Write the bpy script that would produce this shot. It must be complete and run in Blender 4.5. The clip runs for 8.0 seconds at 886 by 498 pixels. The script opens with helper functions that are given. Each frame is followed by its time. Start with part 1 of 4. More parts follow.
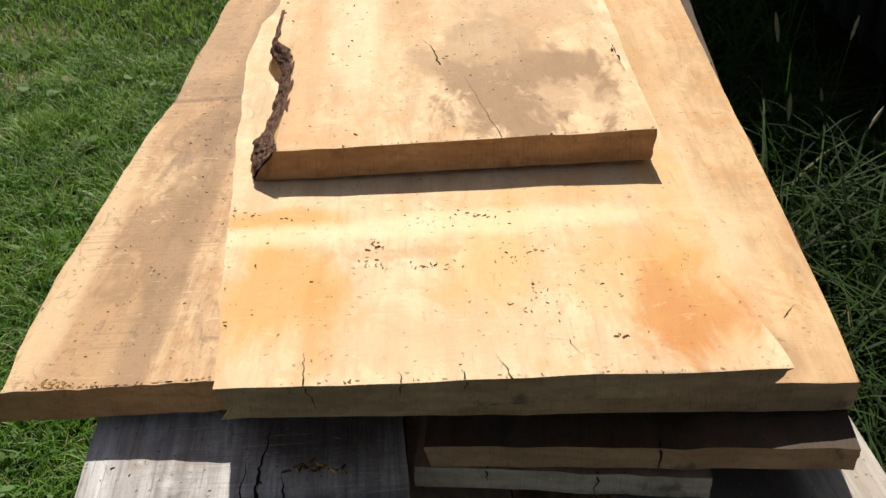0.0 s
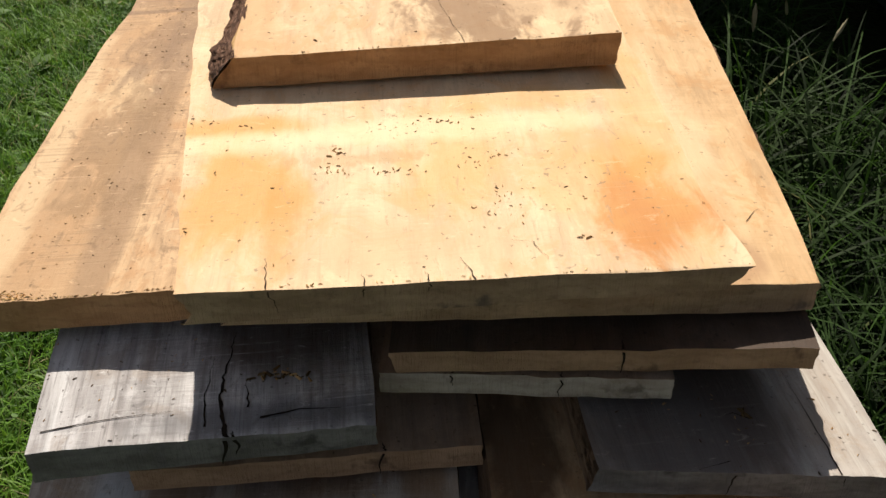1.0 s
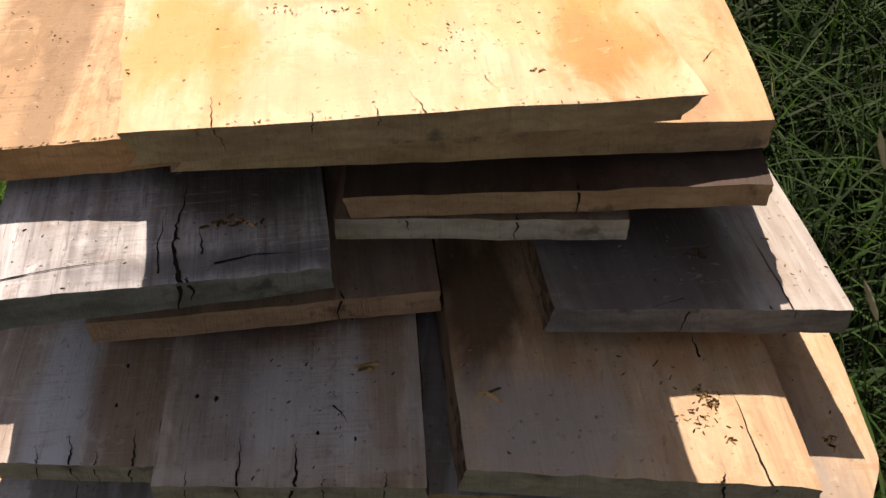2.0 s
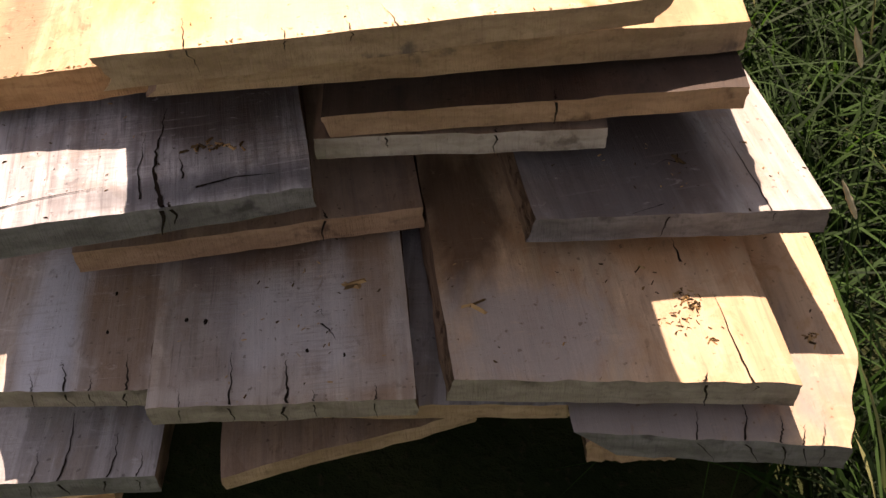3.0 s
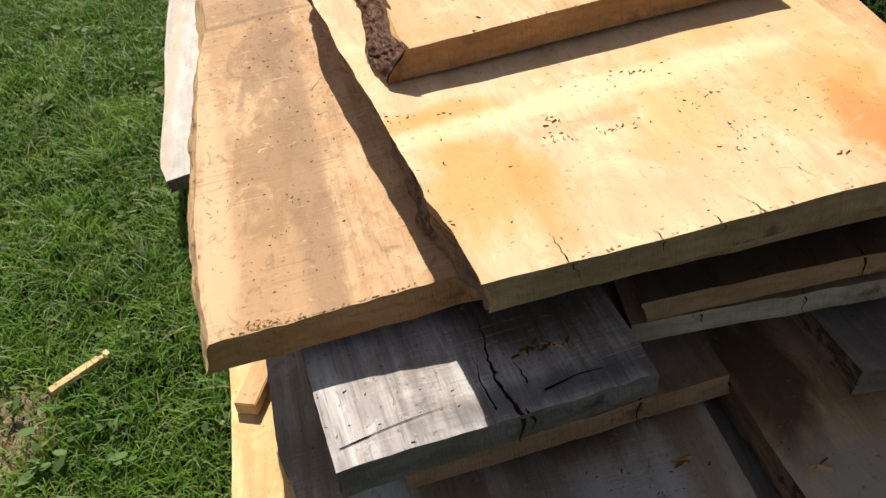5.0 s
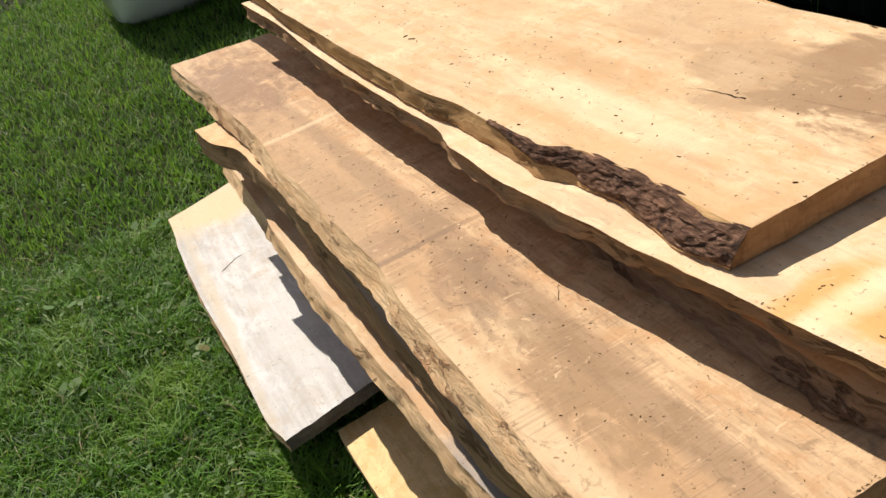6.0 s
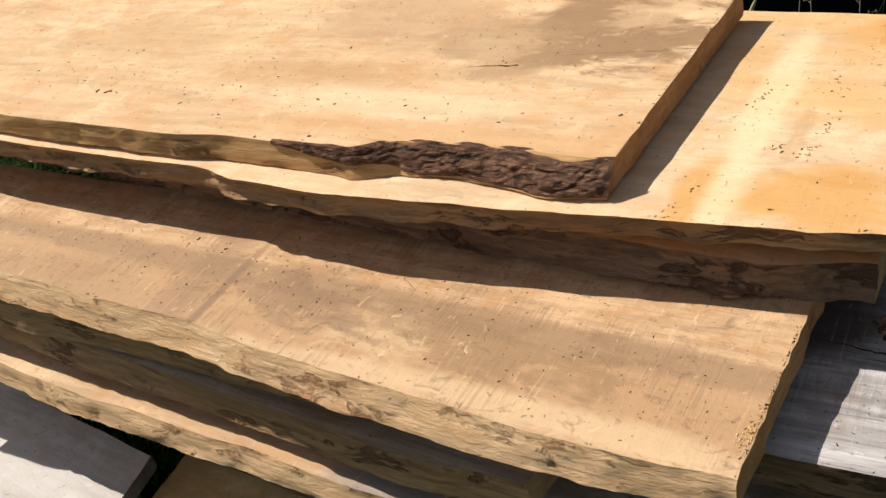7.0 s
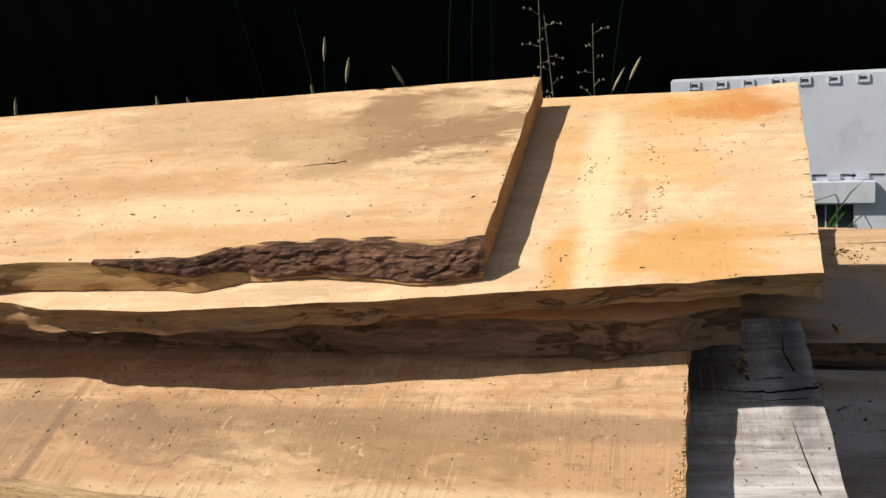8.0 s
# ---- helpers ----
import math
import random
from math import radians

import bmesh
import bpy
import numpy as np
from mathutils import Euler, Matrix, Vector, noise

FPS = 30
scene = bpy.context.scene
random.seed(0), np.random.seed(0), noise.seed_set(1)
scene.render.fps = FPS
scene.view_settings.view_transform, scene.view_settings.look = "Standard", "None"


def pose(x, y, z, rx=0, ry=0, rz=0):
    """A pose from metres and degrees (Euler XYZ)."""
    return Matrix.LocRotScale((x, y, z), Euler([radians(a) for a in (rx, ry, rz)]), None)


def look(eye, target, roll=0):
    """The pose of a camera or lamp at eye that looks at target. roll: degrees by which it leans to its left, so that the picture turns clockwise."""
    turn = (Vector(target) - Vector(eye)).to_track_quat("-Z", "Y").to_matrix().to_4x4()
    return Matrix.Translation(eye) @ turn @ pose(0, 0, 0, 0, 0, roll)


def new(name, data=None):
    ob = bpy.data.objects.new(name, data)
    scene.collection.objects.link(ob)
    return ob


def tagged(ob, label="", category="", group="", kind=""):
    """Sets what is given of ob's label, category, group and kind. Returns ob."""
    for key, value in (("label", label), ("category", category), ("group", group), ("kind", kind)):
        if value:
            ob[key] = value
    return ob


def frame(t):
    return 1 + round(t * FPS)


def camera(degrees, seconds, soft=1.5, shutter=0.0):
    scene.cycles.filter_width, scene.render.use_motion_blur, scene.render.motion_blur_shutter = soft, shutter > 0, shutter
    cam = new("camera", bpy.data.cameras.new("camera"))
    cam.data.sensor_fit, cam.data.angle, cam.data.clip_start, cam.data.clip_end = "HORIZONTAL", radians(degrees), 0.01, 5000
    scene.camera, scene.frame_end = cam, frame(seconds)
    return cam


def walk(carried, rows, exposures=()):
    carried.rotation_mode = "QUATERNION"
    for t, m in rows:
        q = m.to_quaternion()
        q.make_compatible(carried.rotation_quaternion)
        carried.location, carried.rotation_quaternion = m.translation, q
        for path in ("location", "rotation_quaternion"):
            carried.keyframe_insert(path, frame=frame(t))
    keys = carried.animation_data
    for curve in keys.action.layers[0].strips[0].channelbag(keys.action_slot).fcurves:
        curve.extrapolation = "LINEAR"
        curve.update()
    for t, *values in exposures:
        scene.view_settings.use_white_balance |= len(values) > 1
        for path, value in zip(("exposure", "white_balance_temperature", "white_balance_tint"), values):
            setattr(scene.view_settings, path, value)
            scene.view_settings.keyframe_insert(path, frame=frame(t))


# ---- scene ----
cam = camera(46.6, 8.0)
PATH = [
    (0, (0.16, -0.364, 1.702), (-0.095, 1.304, 0.629), -1.5),
    (0.5, (0.159, -0.364, 1.689), (-0.064, 1.28, 0.572), -1.2),
    (1, (0.164, -0.371, 1.671), (-0.018, 1.227, 0.481), -0.8),
    (1.5, (0.178, -0.385, 1.645), (0.027, 1.149, 0.371), -0.7),
    (2, (0.189, -0.399, 1.614), (0.072, 1.069, 0.261), -0.6),
    (2.2, (0.198, -0.406, 1.603), (0.086, 1.036, 0.222), -1.1),
    (3.3, (0.205, -0.419, 1.608), (0.097, 0.947, 0.151), -3.4),
    (3.5, (0.204, -0.414, 1.608), (0.078, 0.963, 0.163), -4.4),
    (4, (0.179, -0.4, 1.627), (-0.004, 1.008, 0.219), -7.9),
    (4.5, (0.07, -0.377, 1.653), (-0.128, 1.074, 0.291), -10.3),
    (5, (-0.253, -0.392, 1.716), (-0.295, 1.165, 0.462), -9.1),
    (5.2, (-0.395, -0.386, 1.717), (-0.365, 1.239, 0.551), -9.9),
    (6.3, (-1.107, -0.002, 1.802), (-0.593, 1.642, 0.786), -16.0),
    (6.5, (-1.227, 0.034, 1.789), (-0.524, 1.593, 0.752), -15.2),
    (7, (-1.407, 0.19, 1.794), (-0.272, 1.412, 0.691), -13.6),
    (7.5, (-1.453, 0.321, 1.782), (-0.038, 1.292, 0.754), -12.1),
    (8, (-1.549, 0.461, 1.764), (0.025, 1.192, 0.771), -8.7),
]
EXPOSURES = [(0, 0.18, 6500, 10), (1.0, 0.22, 6600, 11), (2.0, 0.49, 7000, 20), (3.5, 1.22, 7500, 29), (4.0, 0.95, 7400, 27), (4.5, 0.45, 7100, 21), (5.2, 0.30, 6600, 11), (6.3, 0.29, 6450, 11), (7.0, 0.13, 6550, 12), (7.5, 0.08, 6600, 12), (8.0, 0.11, 6600, 12)]
walk(cam, [(t, look(eye, target, roll)) for t, eye, target, roll in PATH], EXPOSURES)

# ---- world, sun, exposure ----
SUN_TO = Vector((-0.165, 0.85, 1.0)).normalized()
world = bpy.data.worlds.new("sky")
scene.world = world
world.use_nodes = True
wn = world.node_tree
sky = wn.nodes.new("ShaderNodeTexSky")
sky.sky_type, sky.sun_disc = "NISHITA", False
sky.sun_elevation = math.asin(SUN_TO.z)
sky.sun_rotation = math.atan2(SUN_TO.x, SUN_TO.y)
haze = wn.nodes.new("ShaderNodeHueSaturation")
haze.inputs["Saturation"].default_value = 0.45
wn.links.new(sky.outputs[0], haze.inputs["Color"])
wn.links.new(haze.outputs[0], wn.nodes["Background"].inputs[0])
wn.nodes["Background"].inputs[1].default_value = 0.070
sun_data = bpy.data.lights.new("sun", "SUN")
sun_data.energy, sun_data.angle, sun_data.color = 5.0, radians(0.5), (1.0, 0.92, 0.80)
sun = new("sun", sun_data)
sun.matrix_world = look(SUN_TO * 30, (0, 0, 0))


# ---- materials ----
class Nodes:
    """A small helper to write node trees as expressions."""

    def __init__(self, name):
        self.mat = bpy.data.materials.new(name)
        self.mat.use_nodes = True
        self.t = self.mat.node_tree
        self.b = self.t.nodes["Principled BSDF"]

    def put(self, socket, v):
        if isinstance(v, bpy.types.NodeSocket):
            self.t.links.new(v, socket)
        elif isinstance(v, (tuple, list)) and len(v) == 3 and socket.type == "RGBA":
            socket.default_value = (*v, 1)
        else:
            socket.default_value = v

    def coord(self, kind="Object"):
        return self.t.nodes.new("ShaderNodeTexCoord").outputs[kind]

    def scale(self, v, s, at=(0, 0, 0)):
        n = self.t.nodes.new("ShaderNodeMapping")
        self.put(n.inputs["Vector"], v)
        n.inputs["Scale"].default_value, n.inputs["Location"].default_value = s, at
        return n.outputs[0]

    def noise(self, v, scale=1.0, detail=4.0, rough=0.6, distortion=0.0):
        n = self.t.nodes.new("ShaderNodeTexNoise")
        self.put(n.inputs["Vector"], v)
        n.inputs["Scale"].default_value, n.inputs["Detail"].default_value = scale, detail
        n.inputs["Roughness"].default_value, n.inputs["Distortion"].default_value = rough, distortion
        return n.outputs[0]

    def wave(self, v, scale, distortion, axis="X", detail=2.0, dscale=1.0):
        n = self.t.nodes.new("ShaderNodeTexWave")
        n.bands_direction = axis
        self.put(n.inputs["Vector"], v)
        n.inputs["Scale"].default_value, n.inputs["Distortion"].default_value = scale, distortion
        n.inputs["Detail"].default_value, n.inputs["Detail Scale"].default_value = detail, dscale
        return n.outputs[1]

    def voronoi(self, v, scale):
        n = self.t.nodes.new("ShaderNodeTexVoronoi")
        self.put(n.inputs["Vector"], v)
        n.inputs["Scale"].default_value = scale
        return n.outputs[0]

    def math(self, op, a, b=0.0, c=0.0):
        n = self.t.nodes.new("ShaderNodeMath")
        n.operation = op
        for s, v in zip(n.inputs, (a, b, c)):
            self.put(s, v)
        return n.outputs[0]

    def step(self, v, lo, hi):
        n = self.t.nodes.new("ShaderNodeMapRange")
        n.interpolation_type = "SMOOTHSTEP"
        self.put(n.inputs[0], v)
        n.inputs[1].default_value, n.inputs[2].default_value = lo, hi
        return n.outputs[0]

    def mix(self, f, a, b, kind="MIX"):
        n = self.t.nodes.new("ShaderNodeMix")
        n.data_type, n.blend_type = "RGBA", kind
        self.put(n.inputs[0], f)
        self.put(n.inputs[6], a)
        self.put(n.inputs[7], b)
        return n.outputs[2]

    def split(self, v):
        n = self.t.nodes.new("ShaderNodeSeparateXYZ")
        self.put(n.inputs[0], v)
        return n.outputs

    def island(self):
        return self.t.nodes.new("ShaderNodeNewGeometry").outputs["Random Per Island"]

    def random(self):
        return self.t.nodes.new("ShaderNodeObjectInfo").outputs["Random"]

    def spot(self, co, x, y, rx, ry, wobble=0.6, size=9.0, soft=0.5):
        """A stain: an ellipse with a ragged rim, 1 inside."""
        s = self.split(co)
        dx = self.math("DIVIDE", self.math("SUBTRACT", s[0], x), rx)
        dy = self.math("DIVIDE", self.math("SUBTRACT", s[1], y), ry)
        d = self.math("SQRT", self.math("ADD", self.math("MULTIPLY", dx, dx), self.math("MULTIPLY", dy, dy)))
        n = self.noise(self.scale(co, (1, 0.45, 1), (x, y, 0)), size, 6, 0.62, 0.5)
        d = self.math("ADD", d, self.math("MULTIPLY", self.math("SUBTRACT", n, 0.5), wobble * 4.5))
        return self.math("SUBTRACT", 1.0, self.step(d, 1.0 - soft, 1.0 + soft))

    def bump(self, h, strength=0.3, distance=0.004):
        n = self.t.nodes.new("ShaderNodeBump")
        self.put(n.inputs["Height"], h)
        n.inputs["Strength"].default_value, n.inputs["Distance"].default_value = strength, distance
        self.t.links.new(n.outputs[0], self.b.inputs["Normal"])

    def done(self, colour, rough=0.75, metal=0.0, spec=0.3):
        self.put(self.b.inputs["Base Color"], colour)
        self.put(self.b.inputs["Roughness"], rough)
        self.b.inputs["Metallic"].default_value = metal
        self.b.inputs["Specular IOR Level"].default_value = spec
        return self.mat


def wood(name, light, dark, stains=(), saw=0.5, grey=0.0, streak=0.5, seed=0.0):
    """Sawn board face: the grain runs along local y. stains: (x, y, rx, ry, colour, strength)."""
    n = Nodes(name)
    co = n.coord()
    at = (seed * 3.1, seed * 1.7, seed)
    fine = n.noise(n.scale(co, (1, 0.035, 1), at), 210, 3, 0.7)
    broad = n.noise(n.scale(co, (1, 0.16, 1), at), 7.5, 5, 0.6, 0.4)
    rings = n.wave(n.scale(co, (1, 0.10, 1), at), 9, 7, "X", 3, 1.4)
    blot = n.noise(n.scale(co, (1, 0.6, 1), at), 5.5, 6, 0.62)
    mid = n.noise(n.scale(co, (1, 0.22, 1), at), 24, 5, 0.65, 0.8)
    flame = n.wave(n.scale(co, (1, 0.22, 1), (at[1], at[2], 0)), 5, 14, "X", 4, 0.9)
    marks = n.noise(n.scale(co, (0.045, 1, 0.1), at), 230, 3, 0.75, 0.15)
    patchy = n.step(n.noise(n.scale(co, (1, 0.5, 1), at), 9, 4), 0.40, 0.62)
    marks = n.math("MULTIPLY", marks, patchy)
    col = n.mix(n.step(broad, 0.3, 0.72), light, dark)
    col = n.mix(n.math("MULTIPLY", n.step(rings, 0.45, 0.95), 0.30 * streak), col, tuple(c * 0.66 for c in dark))
    col = n.mix(n.math("MULTIPLY", n.step(mid, 0.46, 0.70), 0.5), col, tuple(c * 0.66 for c in dark))
    col = n.mix(n.math("MULTIPLY", n.step(flame, 0.6, 0.95), 0.20), col, tuple(c * 0.78 for c in dark))
    col = n.mix(n.math("MULTIPLY", n.step(fine, 0.50, 0.78), 0.75 * streak), col, tuple(c * 0.5 for c in dark))
    col = n.mix(n.math("MULTIPLY", n.step(blot, 0.52, 0.72), 0.45), col, tuple(min(1, c * 1.25) for c in light))
    cloud = n.noise(n.scale(co, (1, 0.7, 1), (at[2], at[0], 4)), 13, 9, 0.72, 0.6)
    col = n.mix(n.math("MULTIPLY", n.step(cloud, 0.50, 0.60), 0.52), col, (dark[0] * 0.95, dark[1] * 0.82, dark[2] * 0.66))
    col = n.mix(n.math("MULTIPLY", n.math("SUBTRACT", 1.0, n.step(cloud, 0.36, 0.46)), 0.45), col, tuple(min(0.9, c * 1.18) for c in light))
    if grey:
        worn = n.noise(n.scale(co, (1, 0.3, 1), (at[1], at[0], 2)), 4.5, 6, 0.65)
        col = n.mix(n.math("MULTIPLY", n.step(worn, 0.35, 0.65), grey), col, (0.40, 0.385, 0.38))
        silver = n.noise(n.scale(co, (1, 0.05, 1), (at[0], at[2], 6)), 42, 5, 0.65, 0.5)
        col = n.mix(n.math("MULTIPLY", n.step(silver, 0.50, 0.64), 0.8 * grey), col, tuple(min(0.7, c * 1.2 + 0.05) for c in light))
        col = n.mix(n.math("MULTIPLY", n.math("SUBTRACT", 1.0, n.step(silver, 0.34, 0.47)), 0.9 * grey), col, tuple(c * 0.6 for c in dark))
    for x, y, rx, ry, c, k, *w in stains:
        col = n.mix(n.math("MULTIPLY", n.spot(co, x, y, rx, ry, *w), k), col, c)
    dirt = n.noise(n.scale(co, (1, 0.55, 1), (at[0], at[2], 7)), 34, 9, 0.74, 0.9)
    col = n.mix(n.math("MULTIPLY", n.step(dirt, 0.60 - 0.04 * min(1.5, saw), 0.70 - 0.03 * min(1.5, saw)), 0.22 + 0.22 * min(1.5, saw)), col, tuple(c * 0.42 for c in dark))
    scuff = n.noise(n.scale(co, (0.5, 1.0, 1), (at[1], at[0], 3)), 46, 9, 0.74, 0.5)
    col = n.mix(n.math("MULTIPLY", n.step(scuff, 0.59, 0.68), 0.18 + 0.25 * min(1.5, saw)), col, tuple(min(0.92, c * 1.22 + 0.04) for c in light))
    speck = n.noise(co, 95, 2, 0.5)
    col = n.mix(n.math("MULTIPLY", n.step(speck, 0.67, 0.73), 0.6), col, tuple(c * 0.32 for c in dark))
    fleck = n.noise(n.scale(co, (1, 0.3, 1), (at[2], at[1], 9)), 60, 4, 0.7, 0.6)
    col = n.mix(n.math("MULTIPLY", n.step(fleck, 0.62, 0.70), 0.45), col, tuple(c * 0.55 for c in dark))
    col = n.mix(n.math("MULTIPLY", n.step(marks, 0.42, 0.62), 0.30 * saw), col, tuple(c * 0.6 for c in dark))
    cuts = n.noise(n.scale(co, (0.03, 1, 0.1), (at[1], at[2], 5)), 120, 4, 0.7, 0.1)
    cuts = n.math("MULTIPLY", cuts, n.step(n.noise(n.scale(co, (1, 0.6, 1), (at[2], at[1], 1)), 11, 5), 0.42, 0.6))
    col = n.mix(n.math("MULTIPLY", n.step(cuts, 0.46, 0.60), 0.22 * saw), col, tuple(c * 0.5 for c in dark))
    chaff = n.noise(n.scale(co, (0.04, 1, 0.1), (at[0], at[1], 8)), 150, 4, 0.7, 0.1)
    col = n.mix(n.math("MULTIPLY", n.step(chaff, 0.60, 0.70), 0.22 * saw), col, tuple(min(0.9, c * 1.2 + 0.03) for c in light))
    h = n.math("ADD", n.math("MULTIPLY", fine, 0.5), n.math("MULTIPLY", n.math("ADD", marks, cuts), 0.45 * saw))
    h = n.math("ADD", h, n.math("MULTIPLY", blot, 0.35))
    n.bump(n.math("ADD", h, n.math("MULTIPLY", n.math("ADD", dirt, scuff), 0.5)), 0.6, 0.0028)
    return n.done(col, n.math("ADD", 0.62, n.math("MULTIPLY", blot, 0.25)), 0.0, 0.25)


def end_grain(name, light, dark, stain=(0.10, 0.08, 0.065), seed=0.0):
    n = Nodes(name)
    co = n.coord()
    at = (seed, seed * 2.3, seed * 1.1)
    rings = n.wave(n.scale(co, (0.5, 0.2, 1), at), 16, 9, "Z", 4, 1.6)
    pits = n.noise(n.scale(co, (1, 1, 1.3), at), 55, 6, 0.7)
    blot = n.noise(n.scale(co, (1, 1, 2), at), 11, 6, 0.65)
    saw = n.noise(n.scale(co, (1, 0.2, 0.08), at), 160, 3, 0.7)
    col = n.mix(n.step(blot, 0.3, 0.7), light, dark)
    col = n.mix(n.math("MULTIPLY", n.step(rings, 0.5, 0.95), 0.18), col, tuple(c * 0.6 for c in dark))
    col = n.mix(n.math("MULTIPLY", n.step(pits, 0.5, 0.75), 0.55), col, tuple(c * 0.5 for c in dark))
    col = n.mix(n.math("MULTIPLY", n.step(saw, 0.5, 0.8), 0.35), col, tuple(c * 0.6 for c in dark))
    col = n.mix(n.math("MULTIPLY", n.step(n.noise(co, 16, 5, 0.6), 0.58, 0.72), 0.75), col, stain)
    n.bump(n.math("ADD", saw, n.math("MULTIPLY", n.math("ADD", blot, pits), 0.9)), 0.8, 0.004)
    return n.done(col, 0.85, 0.0, 0.15)


def live_edge(name, light, dark, bark, amount=0.45, seed=0.0):
    """Waney edge: fibres along the board, ragged bark remnants, small pits and pale torn flakes."""
    n = Nodes(name)
    co = n.coord()
    at = (seed, seed * 2, seed * 3)
    fibre = n.noise(n.scale(co, (1.2, 0.10, 1.6), at), 62, 6, 0.70, 0.35)
    broad = n.noise(n.scale(co, (1.0, 0.40, 1.5), at), 8.5, 6, 0.62, 0.6)
    flake = n.noise(n.scale(co, (1.0, 0.50, 1.4), at), 34, 8, 0.72, 0.6)
    tone = n.noise(n.scale(co, (1.0, 0.22, 1.0), (seed * 3, seed, 2)), 6, 4, 0.6)
    col = n.mix(n.step(fibre, 0.36, 0.66), light, dark)
    col = n.mix(n.math("MULTIPLY", n.step(tone, 0.42, 0.66), 0.55), col, tuple(c * 0.72 for c in dark))
    mask = n.math("ADD", broad, n.math("MULTIPLY", n.math("SUBTRACT", flake, 0.5), 0.75))
    edge = 0.90 - 0.72 * amount
    col = n.mix(n.math("MULTIPLY", n.step(mask, edge - 0.07, edge + 0.11), 0.75), col, n.mix(n.step(fibre, 0.4, 0.62), bark, tuple(min(0.6, c * 1.9) for c in bark)))
    col = n.mix(n.math("MULTIPLY", n.step(flake, 0.60, 0.68), 0.45), col, tuple(min(0.85, c * 1.18 + 0.02) for c in light))
    col = n.mix(n.math("MULTIPLY", n.math("SUBTRACT", 1.0, n.step(flake, 0.28, 0.37)), 0.6), col, tuple(c * 0.4 for c in bark))
    n.bump(n.math("ADD", n.math("MULTIPLY", fibre, 0.7), n.math("ADD", n.math("MULTIPLY", flake, 0.9), n.math("MULTIPLY", n.step(mask, edge - 0.02, edge + 0.05), 0.6))), 1.0, 0.007)
    return n.done(col, 0.9, 0.0, 0.12)


def make_bark():
    n = Nodes("bark")
    co = n.coord()
    ridges = n.noise(n.scale(co, (2, 0.5, 2)), 38, 6, 0.7, 1.2)
    plates = n.voronoi(n.scale(co, (1.2, 0.6, 1.2)), 34)
    col = n.mix(n.step(ridges, 0.35, 0.68), (0.048, 0.026, 0.017), (0.27, 0.145, 0.092))
    col = n.mix(n.math("MULTIPLY", n.step(plates, 0.15, 0.6), 0.5), col, (0.105, 0.06, 0.042))
    fib = n.noise(n.scale(co, (2.2, 0.5, 2.2)), 85, 5, 0.7)
    col = n.mix(n.math("MULTIPLY", n.step(fib, 0.52, 0.66), 0.7), col, (0.33, 0.20, 0.14))
    col = n.mix(n.math("MULTIPLY", n.step(n.noise(co, 24, 5), 0.56, 0.64), 0.7), col, (0.03, 0.02, 0.017))
    n.bump(n.math("ADD", ridges, plates), 1.0, 0.008)
    return n.done(col, 0.95, 0.0, 0.1)


HONEY, TAN, AMBER = (0.71, 0.50, 0.31), (0.60, 0.39, 0.22), (0.62, 0.29, 0.09)
YELLOW = (0.77, 0.59, 0.38)
GREY_L, GREY_D = (0.47, 0.44, 0.43), (0.27, 0.235, 0.21)
BROWN_L, BROWN_D = (0.40, 0.26, 0.155), (0.22, 0.13, 0.075)
FRESH_END, FRESH_END_D = (0.50, 0.29, 0.14), (0.36, 0.19, 0.085)
PALE_END, PALE_END_D = (0.48, 0.32, 0.20), (0.31, 0.195, 0.115)
BARK = make_bark()
E_FRESH = end_grain("end_fresh", FRESH_END, FRESH_END_D, (0.16, 0.08, 0.04))
E_PALE = end_grain("end_pale", PALE_END, PALE_END_D, (0.09, 0.07, 0.06), 2)
E_GREY = end_grain("end_grey", (0.24, 0.22, 0.21), (0.13, 0.115, 0.105), (0.05, 0.045, 0.04), 4)
S_FRESH = live_edge("edge_fresh", (0.66, 0.42, 0.20), (0.44, 0.25, 0.11), (0.15, 0.08, 0.045), 0.40, 1)
S_DARK = live_edge("edge_dark", (0.26, 0.17, 0.11), (0.14, 0.085, 0.055), (0.05, 0.03, 0.02), 0.48, 5)
S_PALE = live_edge("edge_pale", (0.86, 0.61, 0.37), (0.66, 0.41, 0.215), (0.28, 0.13, 0.07), 0.40, 8)
S_MID = live_edge("edge_mid", (0.50, 0.31, 0.17), (0.30, 0.17, 0.09), (0.10, 0.055, 0.032), 0.40, 11)
E_WEATHER = end_grain("end_weathered", (0.37, 0.305, 0.245), (0.24, 0.19, 0.15), (0.10, 0.08, 0.065), 9)
W_GREY = wood("weathered_grey", GREY_L, GREY_D, (), 0.8, 0.5, 0.8, 3)
W_MID = wood("weathered_tan", (0.50, 0.38, 0.27), (0.33, 0.225, 0.145), (), 0.5, 0.5, 0.9, 6)
W_BROWN = wood("sawn_brown", BROWN_L, BROWN_D, (), 0.5, 0.25, 0.7, 9)
W_YELLOW = wood("sawn_yellow", (0.78, 0.58, 0.30), (0.66, 0.44, 0.20), (), 0.4, 0.0, 0.4, 11)

crack_n = Nodes("crack_dark")
CRACK = crack_n.done(crack_n.mix(crack_n.noise(crack_n.coord(), 60), (0.012, 0.009, 0.007), (0.03, 0.022, 0.016)), 0.95, 0, 0.05)


